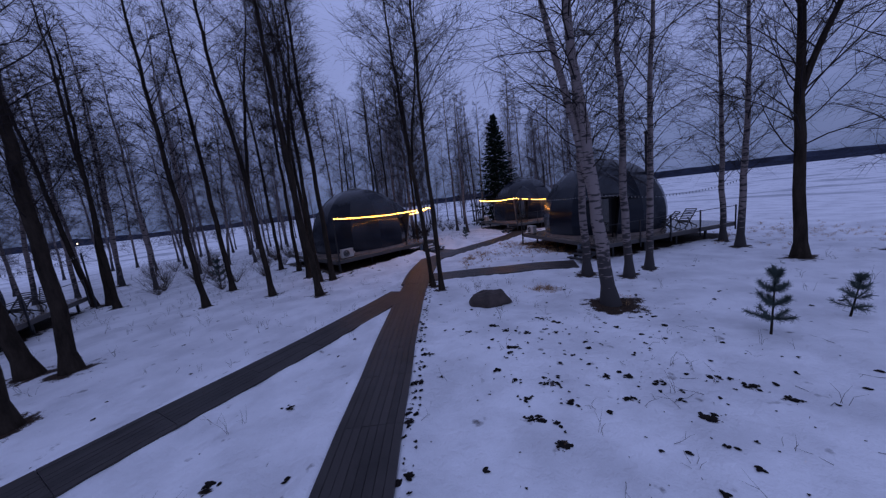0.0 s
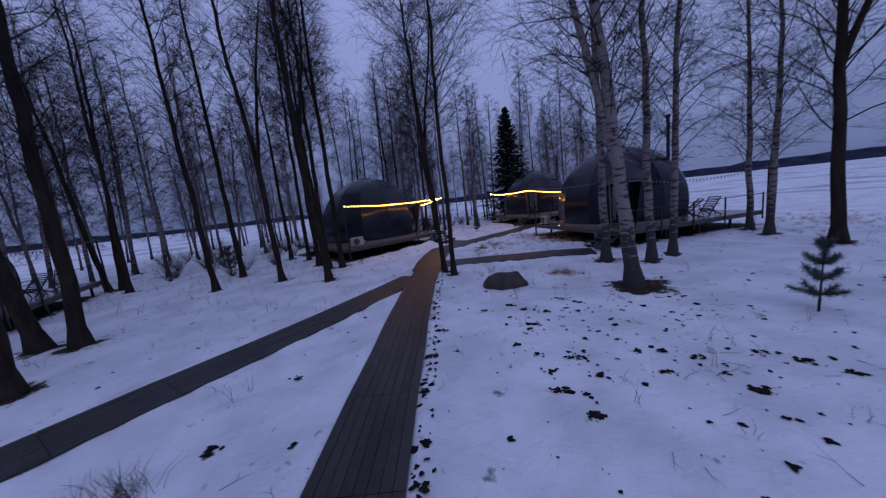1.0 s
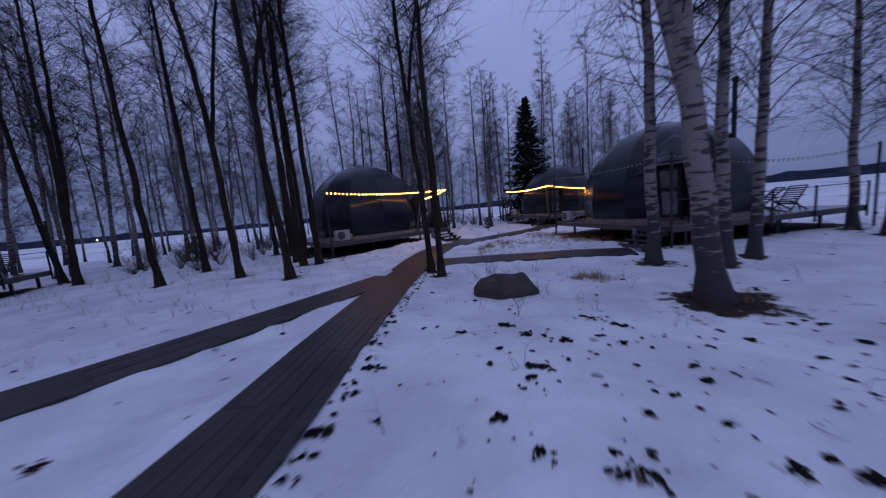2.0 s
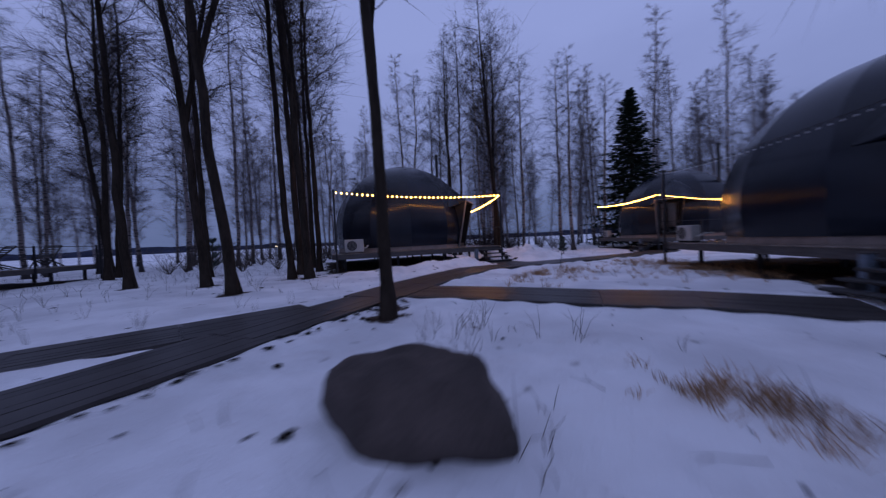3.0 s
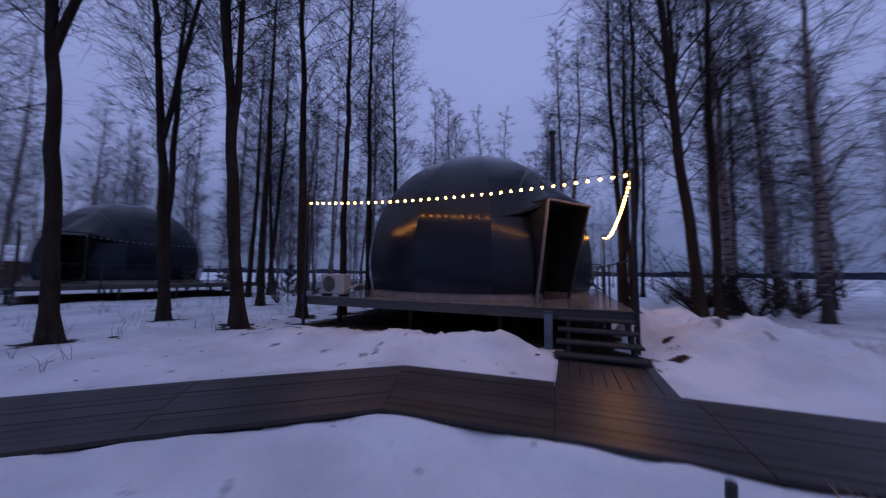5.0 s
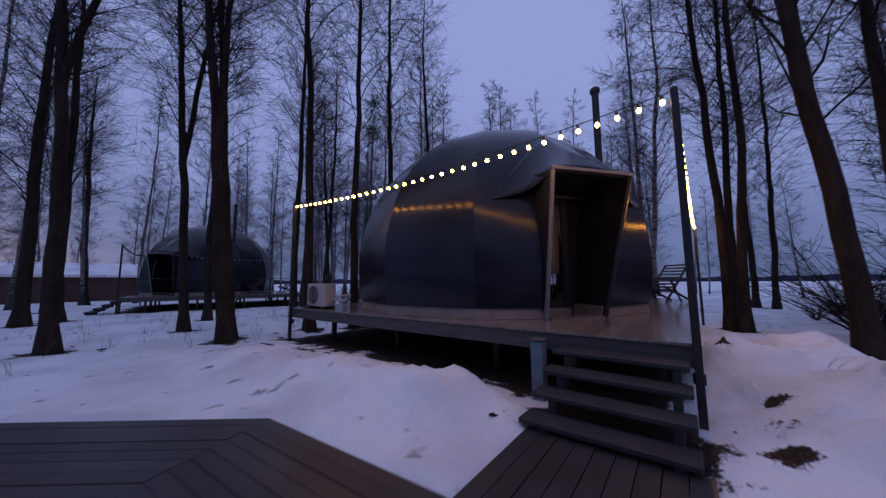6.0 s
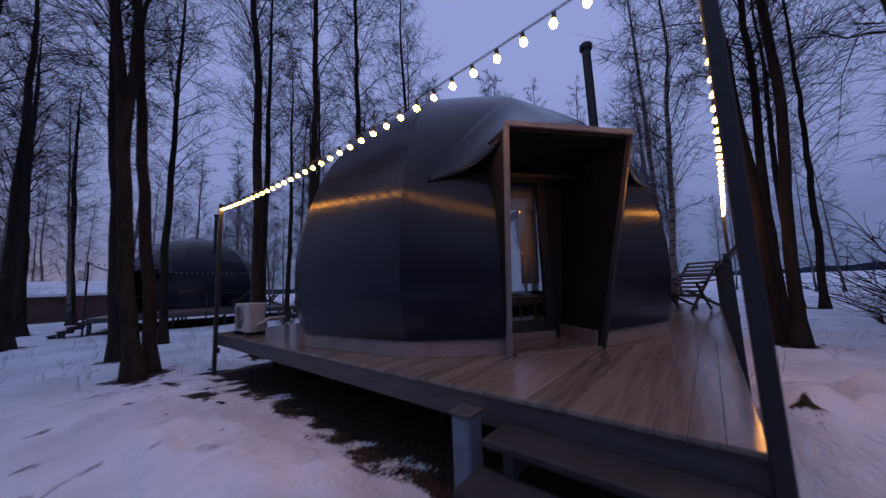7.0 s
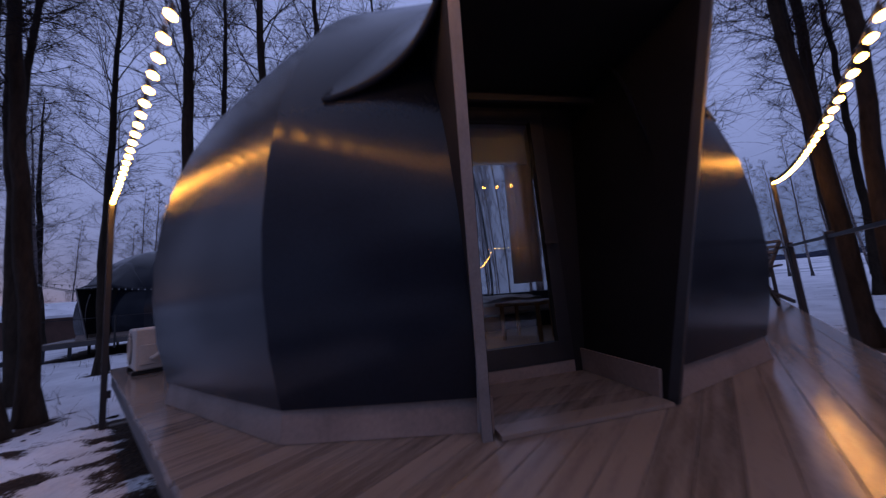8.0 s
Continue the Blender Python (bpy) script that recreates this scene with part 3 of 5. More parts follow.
def build_stairs(m):
    st = thing("stairs", m, "dark timber stairs with open risers up to the deck", "stairs", "deck stairs")
    for i in range(4):
        z, b = DZ - 0.16 * (i + 1), -0.27 * i - 0.02
        part("tread", boxed((6.72 - 0.02 * i, b - 0.30, z - 0.05), (7.96 + 0.01 * i, b - 0.02, z), 0.008), STEP, st)
    for a in (6.84, 7.82):
        for i in range(4):
            z = DZ - 0.16 * (i + 1) - 0.052
            part("bearer", boxed((a, -0.27 * i - 0.29, max(z - 0.14, 0.0) if i < 3 else -0.04), (a + 0.07, -0.27 * i - 0.05, z), 0.004), STEP, st)
    return st


CORNERS = [(0.18, -0.07, 3.47), (8.02, -0.05, 3.41), (8.32, 9.05, 3.24)]


def build_poles(m, label):
    for a, b, top in CORNERS:
        p = thing("light_pole", m @ Matrix.Translation((a, b, 0)), label, "pole", "string light poles")
        part("shaft", boxed((-0.035, -0.035, -0.3), (0.035, 0.035, top), 0.006), BLACK, p)
        part("bracket", boxed((-0.05, 0.035, 0.42), (0.05, 0.075, 0.52), 0.004), BLACK, p)
        bm = bmesh.new()
        cyl(bm, (0, 0, top - 0.03), (0, 0, top + 0.015), 0.02, 8)
        part("hook", bm, BLACK, p)


BULBS = {}


def build_string(m, lit):
    ob = thing("string_lights", m, "string of glowing warm round bulbs between black poles" if lit else "string of unlit bulbs between black poles", "string lights", "festoon strings")
    if lit not in BULBS:
        bm = bmesh.new()
        bmesh.ops.create_icosphere(bm, subdivisions=2 if lit else 1, radius=0.027)
        q = part("bulb", bm, BULB if lit else UNLIT, ob, smooth=True)
        BULBS[lit] = q.data
        bpy.data.objects.remove(q)
        bm = bmesh.new()
        tube(bm, [Vector((0, 0, z)) for z in (0.028, 0.07, 0.085)], [0.017, 0.015, 0.008], 6)
        q = part("socket", bm, BLACK, ob)
        BULBS[lit, "s"] = q.data
        bpy.data.objects.remove(q)
    for (a, b), n, sag in zip(zip(CORNERS, CORNERS[1:]), (37, 42), (0.16, 0.42)):
        p, q = Vector((a[0], a[1], a[2] - 0.03)), Vector((b[0], b[1], b[2] - 0.03))
        line = [p.lerp(q, t / 40) - Vector((0, 0, sag * 4 * (t / 40) * (1 - t / 40))) for t in range(41)]
        bm = bmesh.new()
        tube(bm, line, [0.006] * 41, 4)
        part("cable", bm, BLACK, ob)
        for i in range(n):
            t = (i + 0.5) / n
            c = p.lerp(q, t) - Vector((0, 0, sag * 4 * t * (1 - t) + 0.085))
            sw = pose(c.x, c.y, c.z, random.uniform(-8, 8), random.uniform(-8, 8), 0)
            share("bulb", BULBS[lit], ob, sw)
            share("socket", BULBS[lit, "s"], ob, sw)
    return ob


def build_heat_pump(m):
    ob = thing("heat_pump", m, "white outdoor heat pump unit standing on the deck", "heat pump", "outdoor heat pumps")
    part("casing", boxed((-0.39, -0.15, 0.05), (0.39, 0.15, 0.59), 0.018), WHITE, ob)
    for x in (-0.3, 0.3):
        part("foot", boxed((x - 0.04, -0.17, 0), (x + 0.04, 0.17, 0.048), 0.005), BLACK, ob)
    # Black disc on the casing; its colour stands in for the opening's dark depth.
    bm = bmesh.new()
    cyl(bm, (-0.1, -0.151, 0.32), (-0.1, -0.159, 0.32), 0.215, 28)
    g = part("fan_recess", bm, BLACK, ob, "black disc standing in for the dark fan opening")
    for r in (0.06, 0.11, 0.16, 0.21):
        bm = bmesh.new()
        pts = [Vector((-0.1 + r * math.cos(k * math.tau / 24), -0.168, 0.32 + r * math.sin(k * math.tau / 24))) for k in range(25)]
        tube(bm, pts, [0.005] * 25, 4, cap=False)
        part("grille_ring", bm, WHITE, ob)
    part("service_cover", boxed((0.391, -0.1, 0.12), (0.41, 0.1, 0.38), 0.008), WHITE, ob)
    bm = bmesh.new()
    tube(bm, [Vector((0.41, 0.02, 0.2)), Vector((0.52, 0.04, 0.22)), Vector((0.6, 0.12, 0.3)), Vector((0.62, 0.4, 0.3))], [0.03] * 4, 8)
    part("pipe", bm, WHITE, ob, "lagged pale pipe")
    return ob


def build_rail(m):
    ob = thing("railing", m, "black metal railing with slim posts along the deck edge", "railing", "deck railings")
    posts = (2.35, 4.4, 6.5, 9.2)
    for b in posts:
        part("post", boxed((8.005, b - 0.03, 0.35), (8.065, b + 0.03, DZ + 0.98), 0.005), BLACK, ob)
    for z in (0.93,):
        bm = bmesh.new()
        bar(bm, (8.035, 0.0, DZ + z), (8.035, 9.2, DZ + z), 0.035, 0.03)
        part("rail", bm, BLACK, ob)
    return ob


def build_lounger(m):
    ob = thing("deck_lounger", m, "folding slatted wooden deck lounger standing on the boards", "lounger", "deck loungers")
    for x in (-0.28, 0.28):
        bm = bmesh.new()
        bar(bm, (x, 0.55, 0.02), (x, -0.42, 1.0), 0.03, 0.05)
        part("back_rail", bm, WOOD, ob)
        bm = bmesh.new()
        bar(bm, (x * 0.92, -0.5, 0.02), (x * 0.92, 0.55, 0.42), 0.03, 0.05)
        part("seat_rail", bm, WOOD, ob)
        bm = bmesh.new()
        bar(bm, (x * 1.12, -0.22, 0.62), (x * 1.12, 0.42, 0.58), 0.06, 0.025)
        part("armrest", bm, WOOD, ob)
        bm = bmesh.new()
        bar(bm, (x * 1.12, 0.36, 0.57), (x * 1.12, 0.02, 0.02), 0.03, 0.04)
        part("strut", bm, WOOD, ob)
    for i in range(9):
        t = 0.28 + 0.7 * i / 8
        c = Vector((0, 0.55 - 0.97 * t, 0.02 + 0.98 * t))
        bm = bmesh.new()
        bar(bm, c + Vector((-0.29, 0.02, 0.02)), c + Vector((0.29, 0.02, 0.02)), 0.055, 0.014, up=(0, 0.7, 0.7))
        part("back_slat", bm, WOOD, ob)
    for i in range(7):
        t = 0.42 + 0.55 * i / 6
        c = Vector((0, -0.5 + 1.05 * t, 0.05 + 0.40 * t))
        bm = bmesh.new()
        bar(bm, c + Vector((-0.27, 0, 0.02)), c + Vector((0.27, 0, 0.02)), 0.055, 0.014)
        part("seat_slat", bm, WOOD, ob)
    return ob


def build_bollard(m):
    ob = thing("stub_post", m, "short blue-grey painted post beside the stairs", "post", "stub posts")
    part("shaft", boxed((-0.075, -0.075, -0.2), (0.075, 0.075, 0.70), 0.012), BLUE, ob)
    part("cap", boxed((-0.085, -0.085, 0.702), (0.085, 0.085, 0.73), 0.008), FASCIA, ob)


def site_matrix(ax, ay, az, s=1.0):
    return pose(ax, ay, 0, 0, 0, az) @ Matrix.Diagonal((s, s, s, 1))


SITES = [(site_matrix(-5.9, 15.75, 57.5), True), (site_matrix(5.1, 22.1, -60, 0.95), False), (site_matrix(0.35, 35.8, -56, 0.96), True), (site_matrix(-17.4, -1.6, 43, 0.97), False)]
for i, (sm, lit) in enumerate(SITES):
    build_deck(sm)
    build_dome(sm, (4, 5, 6) if i == 0 else ())
    build_chimney(sm)
    build_stairs(sm)
    build_poles(sm, "slim black pole at the deck corner holding string lights")
    build_string(sm, lit)
    build_heat_pump(sm @ pose(0.92, 0.30, DZ + 0.002))
    build_rail(sm)
    build_bollard(sm @ pose(6.52, -0.2, 0))
M1 = SITES[0][0]
build_lounger(M1 @ pose(7.55, 7.2, DZ + 0.002, 0, 0, 150) @ Matrix.Diagonal((1.1, 1.1, 1.05, 1)))
for a, b, r in ((7.3, 5.2, 150), (7.2, 6.6, 185)):
    build_lounger(SITES[1][0] @ pose(a, b, DZ + 0.002, 0, 0, r))
for a, b, r in ((7.2, 6.0, 165), (7.3, 7.7, 195)):
    build_lounger(SITES[3][0] @ pose(a, b, DZ + 0.002, 0, 0, r))

# what shows inside the near dome through its door
fl = thing("dome_floor", M1, "plain wooden floor inside the dome", "floor", kind="structure")
bm = bmesh.new()
tube(bm, [CEN + Vector((0, 0, DZ + 0.005)), CEN + Vector((0, 0, DZ + 0.06))], [2.5, 2.5], 24)
part("boards", bm, HONEY, fl)
SCREEN = mat("grey_blind_cloth", (0.22, 0.27, 0.36), 0.9, spec=0.1, var=0.1, scale=3, fine=200, bump=0.1, dist=0.001)
bl = thing("roller_blind", M1, "grey roller blind part way down behind the door glass", "blind")
bm = bmesh.new()
slab(bm, [porch_pt(2.53, -0.42, 1.80), porch_pt(2.53, 0.34, 1.80), porch_pt(2.53, 0.34, 2.14), porch_pt(2.53, -0.42, 2.14)], UAX * 0.006)
part("cloth", bm, SCREEN, bl)
bm = bmesh.new()
cyl(bm, porch_pt(2.53, -0.44, 2.17), porch_pt(2.53, 0.36, 2.17), 0.03, 10)
part("roller", bm, SCREEN, bl)
cur = thing("curtain", M1, "white curtain hanging in folds behind the door glass", "curtain")
bm = bmesh.new()
rows = []
for z in (0.75, 1.3, 1.85, 2.2):
    rows.append([bm.verts.new(porch_pt(2.45 + 0.025 * math.sin(i * 1.1), 0.13 + 0.022 * i + 0.03 * (z - 1.3), z)) for i in range(13)])
for lo, hi in zip(rows, rows[1:]):
    for i in range(12):
        bm.faces.new((lo[i], lo[i + 1], hi[i + 1], hi[i]))
bmesh.ops.solidify(bm, geom=bm.faces[:], thickness=0.003)
part("cloth", bm, CLOTH, cur, smooth=True)
tb = thing("side_table", M1 @ Matrix.Translation(porch_pt(1.3, 0.75, 0.06)), "small honey-coloured wooden side table inside the dome", "table")
part("tabletop", boxed((-0.3, -0.25, 0.42), (0.3, 0.25, 0.46), 0.008), HONEY, tb)
for x in (-0.26, 0.22):
    for y in (-0.21, 0.17):
        part("leg", boxed((x, y, 0), (x + 0.04, y + 0.04, 0.418), 0.004), HONEY, tb)
bed = thing("bed", M1 @ Matrix.Translation(porch_pt(-0.6, 0.9, 0.06)) @ pose(0, 0, 0, 0, 0, -37), "low bed with rumpled white bedding inside the dome", "bed")
part("frame", boxed((-1.0, -0.8, 0.0), (1.0, 0.8, 0.22), 0.01), PORCH, bed)
part("mattress", boxed((-0.98, -0.78, 0.222), (0.98, 0.78, 0.40), 0.04), CLOTH, bed)
bm = bmesh.new()
q = [[bm.verts.new((-0.99 + 1.7 * i / 16, -0.8 + 1.6 * j / 16, 0.45 + 0.07 * noise.noise(Vector((i * 0.35, j * 0.35, 2))) - (0.2 if j in (0, 16) else 0))) for i in range(17)] for j in range(17)]
for j in range(16):
    for i in range(16):
        bm.faces.new((q[j][i], q[j][i + 1], q[j + 1][i + 1], q[j + 1][i]))
part("duvet", bm, CLOTH, bed, "rumpled white duvet", smooth=True)

# ---- trees ----


class Sticks:
    """Collects tapering branches into one mesh."""

    def __init__(self):
        self.v, self.f = [], []

    def stick(self, pts, radii, sides):
        v, f = self.v, self.f
        base = len(v)
        side = None
        n = len(pts)
        for i, p in enumerate(pts):
            d = (pts[min(i + 1, n - 1)] - pts[max(i - 1, 0)]).normalized()
            if side is None:
                side = d.orthogonal().normalized()
            side = (side - d * side.dot(d)).normalized()
            up = d.cross(side)
            for k in range(sides):
                a = k * math.tau / sides
                v.append(p + (side * math.cos(a) + up * math.sin(a)) * radii[i])
        for i in range(n - 1):
            for k in range(sides):
                a, b = base + i * sides + k, base + i * sides + (k + 1) % sides
                f.append((a, b, b + sides, a + sides))

    def twig(self, pts, r):
        """A three-sided twig that runs out to a point."""
        v, f = self.v, self.f
        d = (pts[-1] - pts[0]).normalized()
        side = d.orthogonal().normalized()
        up = d.cross(side)
        base = len(v)
        for i, p in enumerate(pts[:-1]):
            q = r * (1 - 0.45 * i)
            v.extend((p + side * q, p - side * q * 0.5 + up * q * 0.87, p - side * q * 0.5 - up * q * 0.87))
        v.append(pts[-1])
        n = len(pts) - 1
        for i in range(n - 1):
            for k in range(3):
                a, b = base + i * 3 + k, base + i * 3 + (k + 1) % 3
                f.append((a, b, b + 3, a + 3))
        for k in range(3):
            f.append((base + (n - 1) * 3 + k, base + (n - 1) * 3 + (k + 1) % 3, base + n * 3))

    def mesh(self, name, material):
        me = bpy.data.meshes.new(name)
        me.from_pydata([tuple(p) for p in self.v], [], self.f)
        me.materials.append(material)
        me.polygons.foreach_set("use_smooth", [True] * len(me.polygons))
        return me


def grow(rng, start, d, length, r, n, droop, wander):
    pts, rad = [start.copy()], [r]
    d = d.copy()
    for i in range(n):
        d = (d + Vector((rng.gauss(0, wander), rng.gauss(0, wander), rng.gauss(0, wander) - droop))).normalized()
        pts.append(pts[-1] + d * (length / n))
        rad.append(r * (1 - 0.8 * (i + 1) / n))
    return pts, rad


def crown(st, rng, line, radii, h, start, nb, spread, droop, sub, twigs, thin, rise):
    """Limbs, branches and twigs along a trunk's line."""
    zs = [p.z for p in line]
    for i in range(nb):
        t = start + (0.985 - start) * (i + rng.random()) / nb
        z = t * h
        j = max(0, min(len(zs) - 2, next((k for k in range(len(zs) - 1) if zs[k + 1] >= z), len(zs) - 2)))
        f = (z - zs[j]) / max(0.01, zs[j + 1] - zs[j])
        p = line[j].lerp(line[j + 1], max(0, min(1, f)))
        a = i * 2.4 + rng.random() * 1.2
        up = rise * (0.7 + 0.6 * rng.random())
        d = Vector((math.cos(a), math.sin(a), up)).normalized()
        shape = math.sin(math.pi * min(1, 0.18 + 0.82 * ((t - start) / (1 - start)) ** 0.8)) * 0.75 + 0.25
        length = spread * shape * (0.65 + 0.6 * rng.random())
        r = max(thin * 1.3, radii[j] * 0.34 * (0.7 + 0.5 * rng.random()))
        r = min(r, 0.005 + 0.006 * length)
        pts, rad = grow(rng, p, d, length, r, 5, droop, 0.12)
        if thin > 0.0065:
            st.stick(pts[::2] + pts[-1:], rad[::2] + rad[-1:], 3)
        else:
            st.stick(pts, rad, 4)
        for s in range(sub):
            q = 0.22 + 0.75 * (s + rng.random()) / sub
            k = min(4, int(q * 5))
            o = pts[k].lerp(pts[k + 1], q * 5 - k)
            along = (pts[k + 1] - pts[k]).normalized()
            e = (along * 0.8 + Vector((rng.gauss(0, 0.6), rng.gauss(0, 0.6), rng.gauss(0.1, 0.35)))).normalized()
            l2 = length * 0.5 * (1.15 - 0.6 * q) * (0.7 + 0.6 * rng.random())
            p2, r2 = grow(rng, o, e, l2, max(thin, rad[k] * 0.5), 3, droop * 1.5, 0.16)
            if thin > 0.0065:
                st.twig([p2[0], p2[2], p2[3]], max(thin, r2[0]))
            else:
                st.stick(p2, [max(x, thin * 0.5) for x in r2], 3)
            for w in range(twigs):
                k2 = rng.randrange(3)
                o2 = p2[k2].lerp(p2[k2 + 1], rng.random())
                e2 = (e * 0.7 + Vector((rng.gauss(0, 0.6), rng.gauss(0, 0.6), rng.gauss(0, 0.4)))).normalized()
                m = 2 if thin < 0.0065 else 1
                p3, r3 = grow(rng, o2, e2, l2 * 1.1 * (0.5 + 0.8 * rng.random()), thin, m, droop * 2.5, 0.1)
                st.twig(p3, thin)


def make_tree(x, y, lean, d, h, kind, seed, label, start=0.3, nb=30, spread=2.6, sub=6, twigs=4, thin=0.006, stems=1, wander=0.09, group="bare trees round the cabins", fork=None):
    rng = random.Random(seed)
    ob = thing("birch_tree" if kind == "birch" else "bare_tree", pose(x, y, ground_z(x, y) - 0.08), label, "tree", group)
    tr, cr = Sticks(), Sticks()
    for s in range(stems):
        n = int(h / 0.65)
        off = Vector((0, 0, 0)) if stems == 1 else Vector((0.16 * math.cos(seed + s * 3.1), 0.16 * math.sin(seed + s * 3.1), 0))
        splay = Vector((0, 0, 0)) if stems == 1 else off * 0.14
        pts, rad = [], []
        wx = wy = 0.0
        for i in range(n + 1):
            t = i / n
            z = h * t
            if i > 1:
                wx += rng.gauss(0, wander) * 0.6
                wy += rng.gauss(0, wander) * 0.6
            k = z / 10
            bend = 1.0 if z < 10 else 1.0 - 0.3 * (z - 10) / 10
            pts.append(off + Vector((lean[0] * k * bend + splay.x * z + wx * 0.55, lean[1] * k * bend + splay.y * z + wy * 0.55, z)))
            rad.append(d / 2 * ((1 - t) ** 0.75) * (1 + 0.65 * math.exp(-z / 0.22)) + 0.008)
        tr.stick(pts, rad, 10)
        crown(cr, rng, pts, rad, h, start, nb, spread, (0.04 if thin > 0.0065 else 0.085) if kind == "birch" else 0.01, sub, twigs, thin, (1.4 if thin > 0.0065 else 1.25) if kind == "birch" else 1.15)
        if fork:
            k = int(fork[0] / 0.65)
            p2, r2 = grow(rng, pts[k], Vector((fork[1], fork[2], 1)), (h - fork[0]) * 0.92, rad[k] * 0.8, 14, -0.012, 0.035)
            tr.stick(p2, r2, 8)
            crown(cr, rng, p2, r2, p2[-1].z, fork[0] / p2[-1].z + 0.06, nb // 2, spread * 0.8, 0.03, sub, twigs, thin, 0.9)
    t_ob = new("trunk", tr.mesh("trunk", BIRCH if kind == "birch" else BARK))
    c_ob = new("crown", cr.mesh("crown", TWIG if thin < 0.0065 else HAZED_TWIG))
    t_ob.parent = c_ob.parent = ob
    return ob


